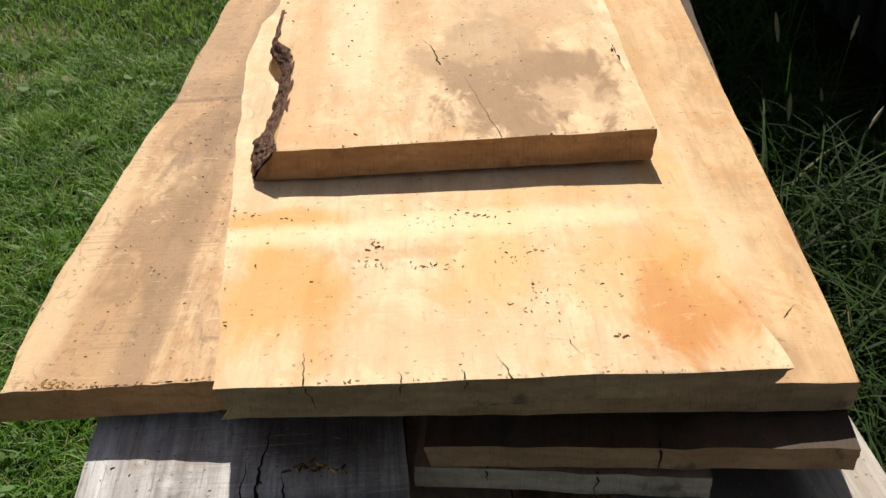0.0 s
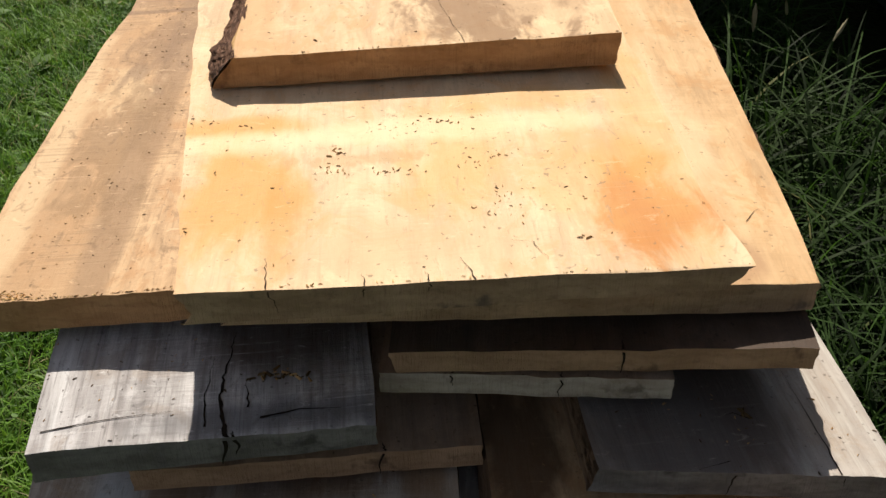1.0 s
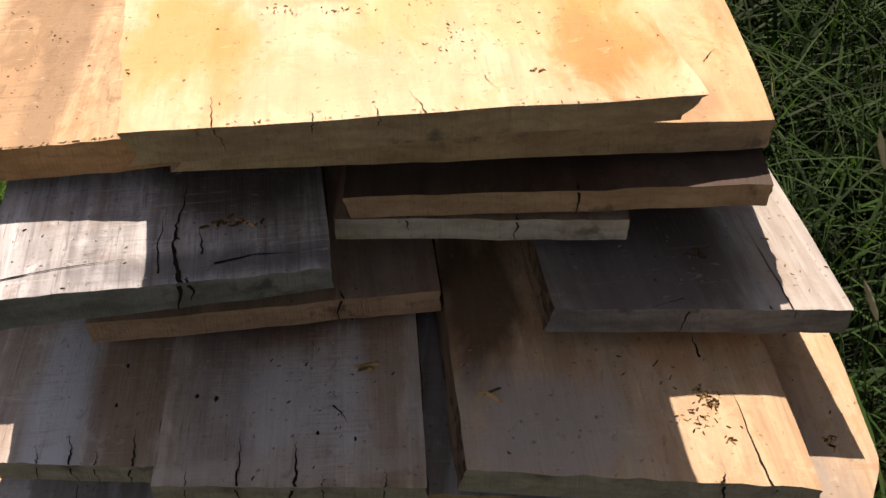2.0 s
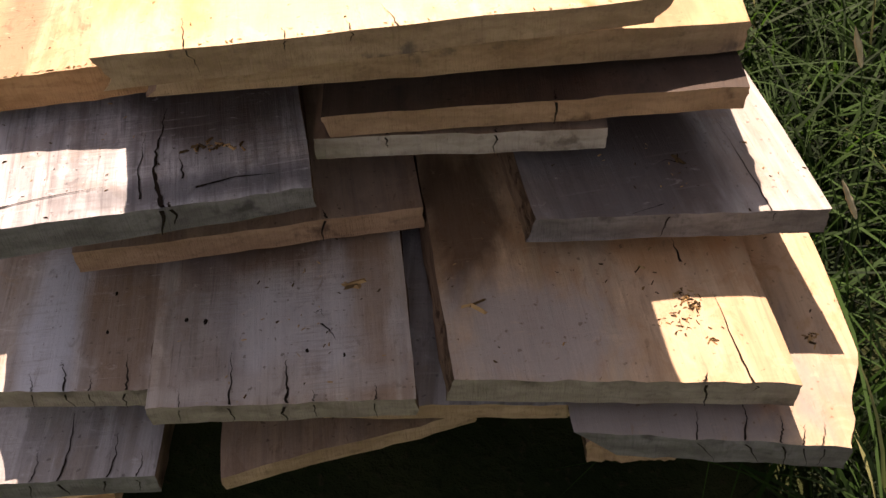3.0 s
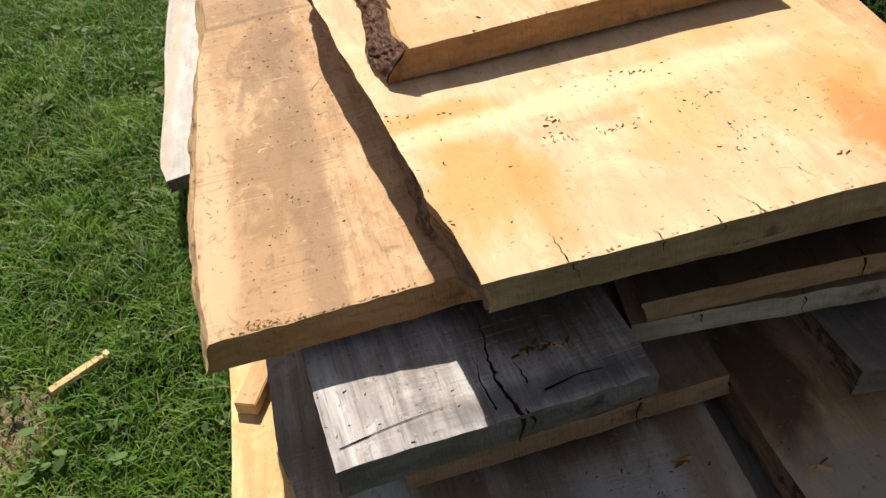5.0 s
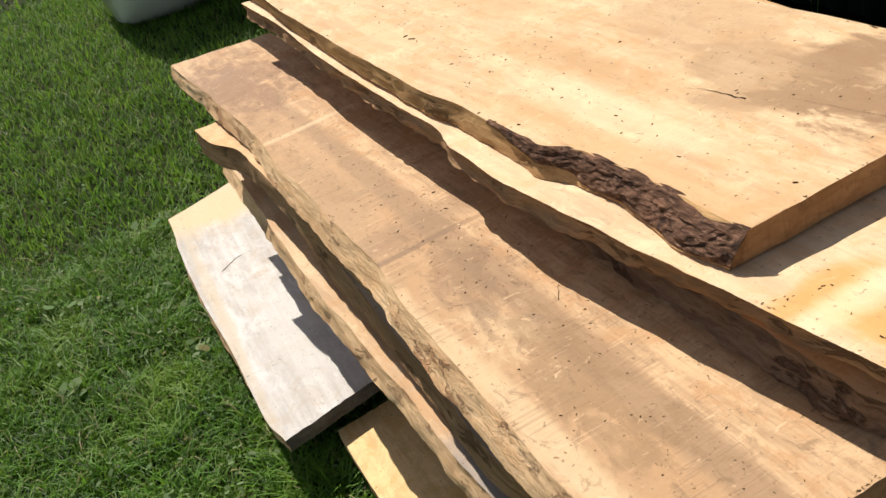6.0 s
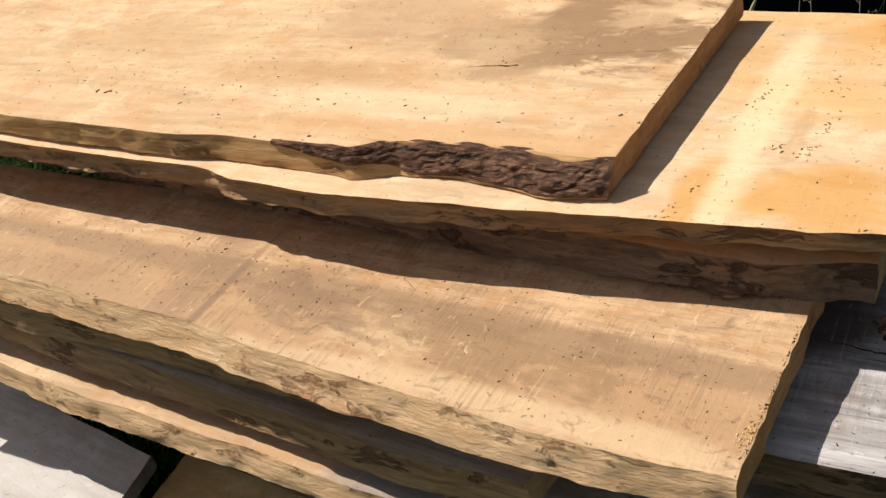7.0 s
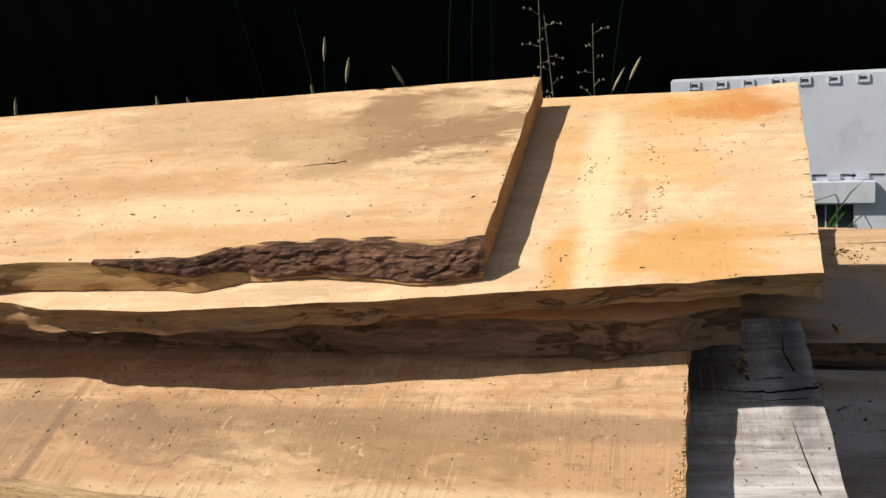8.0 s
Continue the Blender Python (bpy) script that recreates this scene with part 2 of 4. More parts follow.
# ---- builders ----
def mesh_of(name, verts, faces, mats, idx=None, smooth=False):
    me = bpy.data.meshes.new(name)
    me.from_pydata([tuple(v) for v in verts], [], faces)
    for m in mats:
        me.materials.append(m)
    if idx is not None:
        me.polygons.foreach_set("material_index", idx)
    if smooth:
        me.polygons.foreach_set("use_smooth", [True] * len(me.polygons))
    me.update()
    return me


def part(name, me, parent, label=""):
    ob = new(name, me)
    ob.parent = parent
    return tagged(ob, label)


def keyed(keys, v):
    """Smooth interpolation of (v, value) rows."""
    if not keys:
        return 0.0
    if isinstance(keys, float):
        return keys
    if v <= keys[0][0]:
        return keys[0][1]
    for (a, p), (b, q) in zip(keys, keys[1:]):
        if v <= b:
            f = (v - a) / (b - a)
            f = f * f * (3 - 2 * f)
            return p + (q - p) * f
    return keys[-1][1]


def nz(x, y, z=0.0):
    return noise.noise((x, y, z))


class Slab:
    """A board of four top corners (x, y, z), grain along its length; live edges wave by noise and by keyed offsets (metres along, metres out)."""

    def __init__(self, label, fl, fr, bl, br, th, mats, left=(), right=(), wane_l=0.0, wane_r=0.0, wave=0.008, thr=None,
                 seed=0.0, ragged=0.003, nu=18, nv=70, cup=0.002, rough=0.003, hollow=0.0, name="wooden_board"):
        self.c = [Vector(p) for p in (fl, fr, bl, br)]
        fl, fr, bl, br = self.c
        along = ((bl - fl) + (br - fr)) / 2
        self.m = Matrix.Translation(fl) @ Matrix.Rotation(math.atan2(-along.x, along.y), 4, "Z")
        inv = self.m.inverted()
        self.length, self.left, self.right, self.seed, self.wave, self.ragged, self.cup = along.length, left, right, seed, wave, ragged, cup
        self.rough, self.hollow = rough, hollow
        self.th, self.thr, self.wane = th, th if thr is None else thr, (wane_l, wane_r)
        ts = [(j / nv) ** 1.35 for j in range(nv + 1)]
        us = [i / nu for i in range(nu + 1)]
        verts, faces, idx = [], [], []
        side = (0.0, 0.16, 0.33, 0.5, 0.67, 0.84, 1.0)
        ns = len(side) - 1
        ring = [(u, 0.0) for u in us] + [(1.0, k) for k in side[1:-1]] + [(u, 1.0) for u in reversed(us)] + [(0.0, k) for k in side[-2:0:-1]]
        n = len(ring)
        for j, t in enumerate(ts):
            for u, k in ring:
                p = self.at(u, t, k, j in (0, nv))
                verts.append(inv @ p)
        for j in range(nv):
            for i in range(n):
                a, b = j * n + i, j * n + (i + 1) % n
                faces.append((a, b, b + n, a + n))
                on_side = nu <= i < nu + ns or i >= n - ns
                idx.append(2 if on_side else 0)
        for base, flip in ((0, False), (nv * n, True)):
            rows = [[base + i for i in range(nu + 1)]]
            mids = []
            for level, k in enumerate(side[1:-1], 1):
                row = []
                for i, u in enumerate(us):
                    if i == 0:
                        row.append(base + n - level)
                    elif i == nu:
                        row.append(base + nu + level)
                    else:
                        p = self.at(u, 0.0 if not flip else 1.0, k, True)
                        row.append(len(verts))
                        verts.append(inv @ p)
                mids.append(row)
            rows += mids + [[base + nu + ns + (nu - i) for i in range(nu + 1)]]
            for r, s in zip(rows, rows[1:]):
                for i in range(nu):
                    q = (r[i], s[i], s[i + 1], r[i + 1])
                    faces.append(q if not flip else q[::-1])
                    idx.append(1)
        me = mesh_of(name, verts, [f[::-1] for f in faces[: nv * n]] + faces[nv * n:], mats, idx)
        for p in me.polygons:
            p.use_smooth = p.material_index != 1
        me.set_sharp_from_angle(angle=radians(38))
        self.ob = new(name, me)
        self.ob.matrix_world = self.m
        tagged(self.ob, label, "board", "stacked boards")

    def at(self, u, t, k=0.0, end=False):
        """World point: u across, t along, k from the top (0) to the underside (1)."""
        fl, fr, bl, br = self.c
        p, q = fl.lerp(bl, t), fr.lerp(br, t)
        across = (q - p).normalized()
        d, s = t * self.length, self.seed
        lo = keyed(self.left, d) + self.wave * (nz(d * 3.1, s, k * 0.4) + 0.5 * nz(d * 9, s + 4, k)) + keyed(self.wane[0], d) * k
        hi = keyed(self.right, d) + self.wave * (nz(d * 2.7, s + 9, k * 0.4) + 0.5 * nz(d * 8, s + 13, k)) + keyed(self.wane[1], d) * k
        if k > 0.05:
            dip = self.hollow * math.sin(math.pi * min(1.0, k * 1.05)) * (0.55 + 0.9 * nz(d * 4.3, s + 2, 1))
            lo += self.rough * (1.2 * nz(d * 13, s + 3, k * 2.2) + 0.8 * nz(d * 36, s + 5, k * 4.5) + 0.35 * nz(d * 80, s + 6, k * 9)) - dip
            hi += self.rough * (1.2 * nz(d * 13, s + 7, k * 2.2) + 0.8 * nz(d * 36, s + 9, k * 4.5))
        else:
            lo += self.rough * 0.35 * nz(d * 30, s + 4, 0)
        p, q = p - across * lo, q + across * hi
        out = p.lerp(q, u)
        th = self.th + (self.thr - self.th) * u
        out.z += self.cup * nz(u * 2 + s, d * 1.5, 1) * 2 - th * k
        if end:
            along = (bl - fl).normalized() if t < 0.5 else (fl - bl).normalized()
            w = u * (fr - fl).length
            jag = self.ragged * (nz(w * 16, s, t) + 0.7 * nz(w * 45, s, t) + 0.5 * nz(w * 90, k * 3, s))
            if k == 0.0:
                jag += self.ragged * 0.8 * max(0.0, nz(w * 38, s + 21, 0)) * 2
                out.z -= self.ragged * 0.5 * max(0.0, nz(w * 50, s + 30, 0)) * 2
            out += along * jag
        return out

    def crack(self, pts, width=0.003, end=0.0, name="crack", lift=0.0012):
        """A dark split along the face: pts of (u, metres along); end: how far it runs down the front face, as a share."""
        rnd = random.Random(int(self.seed * 100) + len(self.ob.children))
        inv = self.m.inverted()
        line = []
        for (u0, d0), (u1, d1) in zip(pts, pts[1:]):
            for i in range(6):
                f = i / 6
                line.append((u0 + (u1 - u0) * f, d0 + (d1 - d0) * f))
        line.append(pts[-1])
        verts, faces = [], []
        m = len(line) - 1
        wd = (self.c[1] - self.c[0]).length
        for i, (u, d) in enumerate(line):
            w = width * (1.0 - 0.9 * i / m) * (0.7 + 0.6 * rnd.random()) / 2
            u += (rnd.random() - 0.5) * 0.0035 / wd
            du, dd = (w / wd, 0.0) if abs(line[-1][1] - line[0][1]) > 0.3 * wd * abs(line[-1][0] - line[0][0]) else (0.0, w)
            for sg in (-1, 1):
                p = self.at(min(1, max(0, u + sg * du)), max(0.0, d + sg * dd) / self.length, 0.0, d <= 0.0005)
                p.z += lift
                verts.append(inv @ p)
        for i in range(m):
            faces.append((2 * i, 2 * i + 1, 2 * i + 3, 2 * i + 2))
        if end:
            along = (self.c[2] - self.c[0]).normalized()
            u = line[0][0]
            last = None
            for i in range(6):
                k = end * i / 5
                u += (rnd.random() - 0.5) * 0.006 / wd
                w = width * (1.0 - 0.8 * i / 5) / 2
                now = []
                for sg in (-1, 1):
                    p = self.at(min(1, max(0, u + sg * w / wd)), 0.0, min(k, 0.999), True) - along * (self.ragged * 1.6 + 0.001)
                    if i == 0:
                        p.z += lift
                    now.append(len(verts))
                    verts.append(inv @ p)
                if last:
                    faces.append((last[1], last[0], now[0], now[1]))
                last = now
        part(name, mesh_of(name, verts, faces, [CRACK]), self.ob)


def chips(label, slab, spots, mats, seed, name="wood_chips"):
    """Loose crumbs and slivers on a slab: spots of (u, metres along, spread across, spread along, count, size)."""
    rnd = random.Random(seed)
    verts, faces, idx = [], [], []
    for u, d, su, sd, count, size in spots:
        for _ in range(count):
            a, b = min(0.99, max(0.01, rnd.gauss(u, su))), max(0.004, rnd.gauss(d, sd))
            p = slab.at(a, b / slab.length)
            s = size * rnd.uniform(0.3, 1.35)
            ang = rnd.uniform(0, math.pi)
            ex = Vector((math.cos(ang), math.sin(ang), 0)) * s
            ey = Vector((-math.sin(ang), math.cos(ang), 0)) * s * rnd.uniform(0.12, 0.45)
            h = Vector((0, 0, s * rnd.uniform(0.15, 0.45)))
            base = len(verts)
            lift = Vector((0, 0, 0.0006))
            for q in (-ex - ey, ex - ey * rnd.uniform(0.2, 1), ex * rnd.uniform(0.4, 1) + ey, -ex * rnd.uniform(0.4, 1) + ey):
                verts.append(p + lift + q)
            for q in (-ex * 0.6, ex * 0.6):
                verts.append(p + lift + q + h)
            fs = [(0, 1, 5, 4), (1, 2, 5), (2, 3, 4, 5), (3, 0, 4)]
            faces += [tuple(base + i for i in f) for f in fs]
            idx += [rnd.randrange(len(mats))] * 4
    ob = new(name, mesh_of(name, verts, faces, mats, idx))
    return tagged(ob, label, "wood chips", kind="stuff")


# ---- ground ----
BARE = ((-1.36, 1.28, 0.10, 0.20), (-2.45, 3.95, 0.22, 0.16), (-2.25, 3.40, 0.16, 0.14))


def make_ground():
    n = Nodes("soil")
    co = n.coord()
    a, b = n.noise(co, 3.0, 6), n.noise(co, 45.0, 5)
    col = n.mix(n.step(a, 0.35, 0.65), (0.014, 0.022, 0.006), (0.03, 0.036, 0.012))
    col = n.mix(n.math("MULTIPLY", n.step(b, 0.55, 0.75), 0.5), col, (0.055, 0.042, 0.025))
    for x, y, rx, ry in BARE:
        col = n.mix(n.math("MULTIPLY", n.spot(co, x, y, rx, ry, 0.5, 14.0, 0.4), 0.9), col, n.mix(n.step(b, 0.4, 0.6), (0.14, 0.10, 0.065), (0.30, 0.24, 0.16)))
    n.bump(b, 0.8, 0.02)
    mat = n.done(col, 0.95, 0, 0.1)
    g = bmesh.new()
    bmesh.ops.create_grid(g, x_segments=60, y_segments=60, size=150)
    for v in g.verts:
        r = v.co.length
        v.co.z = -0.005 + (0.02 * nz(v.co.x * 0.3, v.co.y * 0.3) if r < 20 else 0.4 * nz(v.co.x * 0.02, v.co.y * 0.02))
        if r < 20:
            v.co.z = -0.005
    me = bpy.data.meshes.new("ground")
    g.to_mesh(me)
    g.free()
    me.materials.append(mat)
    tagged(new("ground", me), "grown-over soil under short lawn grass", "ground", kind="structure")


def blades(name, label, pts, height, width, lean, segs, mat, seed, droop=0.6):
    """Grass: pts (n, 2) roots; arrays in numpy, one mesh."""
    rs = np.random.RandomState(seed)
    n = len(pts)
    tuft = np.array([nz(x * 5.5, y * 5.5, 3) + 0.6 * nz(x * 14, y * 14, 7) for x, y in pts]) if n < 100000 else 0.0
    h = height * rs.uniform(0.45, 1.25, n) * np.clip(1.0 + 0.75 * tuft, 0.35, 1.9)
    w = width * rs.uniform(0.6, 1.3, n)
    az = rs.uniform(0, 2 * np.pi, n)
    ln = lean * rs.uniform(0.2, 1.3, n)
    dx, dy = np.cos(az), np.sin(az)
    verts = np.zeros((n, 2 * segs + 1, 3))
    for i in range(segs + 1):
        f = i / segs
        out = h * ln * f ** 1.7
        z = h * (f - droop * ln * f ** 3 * 0.5)
        ww = w * (1 - f) ** 0.7 / 2
        cx, cy = pts[:, 0] + dx * out, pts[:, 1] + dy * out
        if i == segs:
            verts[:, 2 * segs] = np.stack([cx, cy, z], 1)
        else:
            verts[:, 2 * i] = np.stack([cx - dy * ww, cy + dx * ww, z], 1)
            verts[:, 2 * i + 1] = np.stack([cx + dy * ww, cy - dx * ww, z], 1)
    k = 2 * segs + 1
    base = (np.arange(n) * k)[:, None]
    tris = []
    for i in range(segs - 1):
        a = 2 * i
        tris += [(a, a + 1, a + 3), (a, a + 3, a + 2)]
    tris.append((2 * segs - 2, 2 * segs - 1, 2 * segs))
    tris = np.array(tris)
    allf = (base[:, :, None] + tris[None]).reshape(-1, 3)
    me = bpy.data.meshes.new(name)
    me.vertices.add(n * k)
    me.vertices.foreach_set("co", verts.reshape(-1))
    me.loops.add(allf.size)
    me.loops.foreach_set("vertex_index", allf.reshape(-1))
    me.polygons.add(len(allf))
    me.polygons.foreach_set("loop_start", np.arange(len(allf)) * 3)
    me.update(calc_edges=True)
    me.materials.append(mat)
    return tagged(new(name, me), label, "grass", kind="stuff")


def leaf_mat(name, a, b, c, patch=1.2, gloss=0.14, dry=0.93, through_col=(0.25, 0.42, 0.05)):
    n = Nodes(name)
    r = n.island()
    co = n.coord()
    col = n.mix(r, a, b)
    col = n.mix(n.math("MULTIPLY", n.step(n.noise(co, patch, 4), 0.45, 0.68), 0.65), col, c)
    col = n.mix(n.step(r, dry, dry + 0.03), col, (0.30, 0.27, 0.12))
    mat = n.done(col, 0.62 - 0.5 * (gloss - 0.14), 0, gloss)
    t = n.t
    tr = t.nodes.new("ShaderNodeBsdfTranslucent")
    t.links.new(n.mix(0.5, col, through_col), tr.inputs[0])
    mx = t.nodes.new("ShaderNodeMixShader")
    mx.inputs[0].default_value = 0.35
    t.links.new(n.b.outputs[0], mx.inputs[1])
    t.links.new(tr.outputs[0], mx.inputs[2])
    t.links.new(mx.outputs[0], t.nodes["Material Output"].inputs[0])
    return mat


make_ground()
LAWN = leaf_mat("lawn_green", (0.012, 0.05, 0.004), (0.15, 0.34, 0.027), (0.21, 0.35, 0.048), 3.2, 0.32)
# Weed albedo is lowered to carry the shade beside the shed wall.
WEED_SHADED = leaf_mat("weed_green_shaded", (0.004, 0.012, 0.003), (0.042, 0.092, 0.018), (0.036, 0.064, 0.016), 3.0, 0.12, 0.98, (0.08, 0.20, 0.02))
# Undergrowth green taken almost to black: shade between the weeds is in the colour.
UNDER_SHADE = leaf_mat("undergrowth_shade_green", (0.002, 0.006, 0.0015), (0.010, 0.024, 0.005), (0.015, 0.026, 0.007), 3.0, 0.14, 0.99, (0.03, 0.07, 0.01))
CLOVER = leaf_mat("clover_green", (0.10, 0.19, 0.06), (0.18, 0.27, 0.11), (0.25, 0.30, 0.17))


def scatter(seed, count, x0, x1, y0, y1, keep=None):
    rs = np.random.RandomState(seed)
    p = np.stack([rs.uniform(x0, x1, count), rs.uniform(y0, y1, count)], 1)
    return p if keep is None else p[keep(p)]


def grown(p):
    """Keeps few blades where the lawn is worn bare."""
    thin = np.random.RandomState(77).uniform(0, 1, len(p)) < 0.22
    bare = np.zeros(len(p), bool)
    for x, y, rx, ry in BARE:
        bare |= ((p[:, 0] - x) / rx) ** 2 + ((p[:, 1] - y) / ry) ** 2 < 1.0
    return ~bare | thin


near = scatter(1, 99000, -2.9, -0.62, 0.2, 3.8, grown)
blades("lawn_grass", "short sunlit green lawn grass", near, 0.064, 0.0062, 1.15, 3, LAWN, 1)
mid = scatter(2, 150000, -5.5, 0.6, 0.0, 8.5, lambda p: (p[:, 0] < -2.9) | (p[:, 1] > 3.8))
blades("lawn_grass", "short sunlit green lawn grass", mid, 0.070, 0.0078, 1.0, 2, LAWN, 2)
# Lawn out of view in front, added to bounce sunlight onto the board ends.
bounce_lawn = scatter(4, 90000, -5.5, 1.6, -5.0, 0.22)
blades("lawn_grass", "short sunlit green lawn grass", bounce_lawn, 0.070, 0.010, 1.0, 2, LAWN, 4)
far = scatter(3, 45000, -14, 2, 6, 22, lambda p: p[:, 1] > 8.3)
blades("lawn_grass", "short sunlit green lawn grass", far, 0.10, 0.022, 0.8, 2, LAWN, 3)


# ---- slabs of the stack ----
def A4(fl, fr, back, zl, zr, zb=None):
    """Corners of a board whose length runs square to its front edge."""
    zb = (zl, zr) if zb is None else zb
    f = Vector((fr[0] - fl[0], fr[1] - fl[1]))
    n = Vector((-f.y, f.x)).normalized() * back
    return (*fl, zl), (*fr, zr), (fl[0] + n.x, fl[1] + n.y, zb[0]), (fr[0] + n.x, fr[1] + n.y, zb[1])


W_A = wood("slab_top_a", (0.75, 0.55, 0.34), (0.62, 0.41, 0.23), [(0.41, 0.16, 0.15, 0.16, (0.27, 0.16, 0.085), 0.85, 0.8, 15.0, 0.3), (0.47, 0.10, 0.06, 0.07, (0.64, 0.45, 0.27), 0.6, 1.0, 24.0, 0.4), (0.33, 0.36, 0.10, 0.14, (0.38, 0.25, 0.14), 0.65, 0.6, 12.0, 0.3), (0.45, 0.60, 0.12, 0.25, (0.46, 0.30, 0.17), 0.6, 0.6, 10.0, 0.3), (0.20, 0.75, 0.06, 0.22, (0.50, 0.31, 0.15), 0.55), (0.30, 1.25, 0.12, 0.3, (0.52, 0.34, 0.18), 0.55), (0.12, 0.45, 0.05, 0.3, (0.82, 0.64, 0.42), 0.5), (0.02, 0.3, 0.04, 0.4, (0.58, 0.34, 0.16), 0.6)], 0.3, 0, 0.28, 1)
W_B = wood("slab_top_b", YELLOW, HONEY, [(0.06, 0.20, 0.08, 0.13, (0.63, 0.34, 0.10), 0.8, 0.6, 9.0, 0.4), (0.115, 0.13, 0.03, 0.10, (0.60, 0.31, 0.09), 0.7), (0.57, 0.10, 0.08, 0.085, (0.56, 0.23, 0.06), 0.9, 0.7, 14.0, 0.35), (0.56, 0.22, 0.05, 0.05, (0.62, 0.33, 0.10), 0.6), (0.34, 0.23, 0.06, 0.13, (0.66, 0.39, 0.14), 0.65), (0.48, 0.22, 0.05, 0.16, (0.66, 0.39, 0.14), 0.5), (0.02, 0.37, 0.10, 0.03, (0.63, 0.34, 0.10), 0.8), (0.25, 0.33, 0.40, 0.03, (0.85, 0.71, 0.46), 0.55), (0.205, 0.262, 0.08, 0.012, (0.50, 0.31, 0.15), 0.5, 1.1, 38.0, 0.5), (0.28, 0.06, 0.14, 0.05, (0.66, 0.44, 0.26), 0.6), (0.45, 0.40, 0.10, 0.03, (0.66, 0.39, 0.14), 0.5), (0.60, 0.35, 0.04, 0.3, (0.66, 0.39, 0.14), 0.5)], 0.35, 0, 0.4, 2)
W_C = wood("slab_top_c", (0.64, 0.44, 0.26), (0.50, 0.315, 0.175), [(0.105, 0.9, 0.105, 1.7, (0.45, 0.28, 0.15), 0.75, 0.05, 9.0, 0.08), (0.175, 0.75, 0.032, 1.3, (0.29, 0.19, 0.115), 0.6, 0.15, 14.0, 0.3), (0.13, 2.30, 0.12, 0.26, (0.24, 0.14, 0.09), 0.7, 1.0, 26.0, 0.6), (0.10, 0.985, 0.17, 0.010, (0.22, 0.14, 0.09), 0.7, 0.08), (0.15, 1.78, 0.16, 0.012, (0.70, 0.52, 0.33), 0.6, 0.08), (0.12, 1.06, 0.16, 0.05, (0.28, 0.18, 0.11), 0.5), (0.10, 0.62, 0.05, 0.07, (0.72, 0.55, 0.34), 0.35, 1.0, 40.0, 0.5), (0.13, 0.42, 0.06, 0.20, (0.27, 0.17, 0.09), 0.6, 1.0, 22.0, 0.4), (0.14, 0.80, 0.06, 0.14, (0.24, 0.15, 0.09), 0.6, 1.0, 24.0, 0.4), (0.07, 1.4, 0.06, 0.2, (0.38, 0.25, 0.14), 0.5), (0.02, 0.3, 0.025, 0.6, (0.70, 0.52, 0.32), 0.6)], 1.5, 0, 0.8, 4)
W_D = wood("slab_top_d", (0.70, 0.48, 0.27), (0.58, 0.36, 0.18), [(0.64, 0.45, 0.05, 0.35, (0.80, 0.60, 0.38), 0.7), (0.67, 0.08, 0.05, 0.05, (0.42, 0.25, 0.14), 0.65), (0.64, 0.17, 0.04, 0.08, (0.62, 0.28, 0.09), 0.6), (0.62, 0.9, 0.06, 0.3, (0.58, 0.36, 0.17), 0.5)], 0.3, 0, 0.3, 5)
# Dark brown board, darkened further to stand for shade in the recess above it.
W_F = wood("board_brown_f_shaded", (0.105, 0.070, 0.048), (0.062, 0.040, 0.027), (), 0.6, 0.05, 0.7, 19)
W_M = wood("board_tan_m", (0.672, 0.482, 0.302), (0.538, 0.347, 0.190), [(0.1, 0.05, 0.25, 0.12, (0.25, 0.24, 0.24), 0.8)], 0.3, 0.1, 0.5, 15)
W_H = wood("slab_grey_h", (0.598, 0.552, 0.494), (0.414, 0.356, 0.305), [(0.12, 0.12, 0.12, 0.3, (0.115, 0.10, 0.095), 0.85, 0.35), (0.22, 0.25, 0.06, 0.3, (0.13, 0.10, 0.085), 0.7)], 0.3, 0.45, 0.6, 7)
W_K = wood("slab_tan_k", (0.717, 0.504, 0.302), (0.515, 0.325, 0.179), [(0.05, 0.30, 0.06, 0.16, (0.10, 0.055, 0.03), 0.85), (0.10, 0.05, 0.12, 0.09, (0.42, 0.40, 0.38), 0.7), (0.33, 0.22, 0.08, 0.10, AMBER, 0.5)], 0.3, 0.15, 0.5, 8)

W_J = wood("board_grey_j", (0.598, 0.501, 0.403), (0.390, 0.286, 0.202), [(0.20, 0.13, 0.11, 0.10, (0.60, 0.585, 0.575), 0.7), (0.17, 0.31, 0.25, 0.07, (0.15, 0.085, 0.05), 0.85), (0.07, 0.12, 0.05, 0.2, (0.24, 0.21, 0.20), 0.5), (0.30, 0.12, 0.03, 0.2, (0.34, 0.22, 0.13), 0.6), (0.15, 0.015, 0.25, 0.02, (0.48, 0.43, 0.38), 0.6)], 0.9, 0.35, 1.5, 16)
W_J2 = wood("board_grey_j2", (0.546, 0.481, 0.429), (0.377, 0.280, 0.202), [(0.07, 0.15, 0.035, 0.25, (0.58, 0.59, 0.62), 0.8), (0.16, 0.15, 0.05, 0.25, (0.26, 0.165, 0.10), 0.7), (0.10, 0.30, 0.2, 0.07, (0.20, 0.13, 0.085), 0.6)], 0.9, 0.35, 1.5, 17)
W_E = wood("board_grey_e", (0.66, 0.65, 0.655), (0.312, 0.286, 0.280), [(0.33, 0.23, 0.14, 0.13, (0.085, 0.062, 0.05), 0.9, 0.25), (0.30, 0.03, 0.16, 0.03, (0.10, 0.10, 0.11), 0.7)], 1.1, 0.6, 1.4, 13)
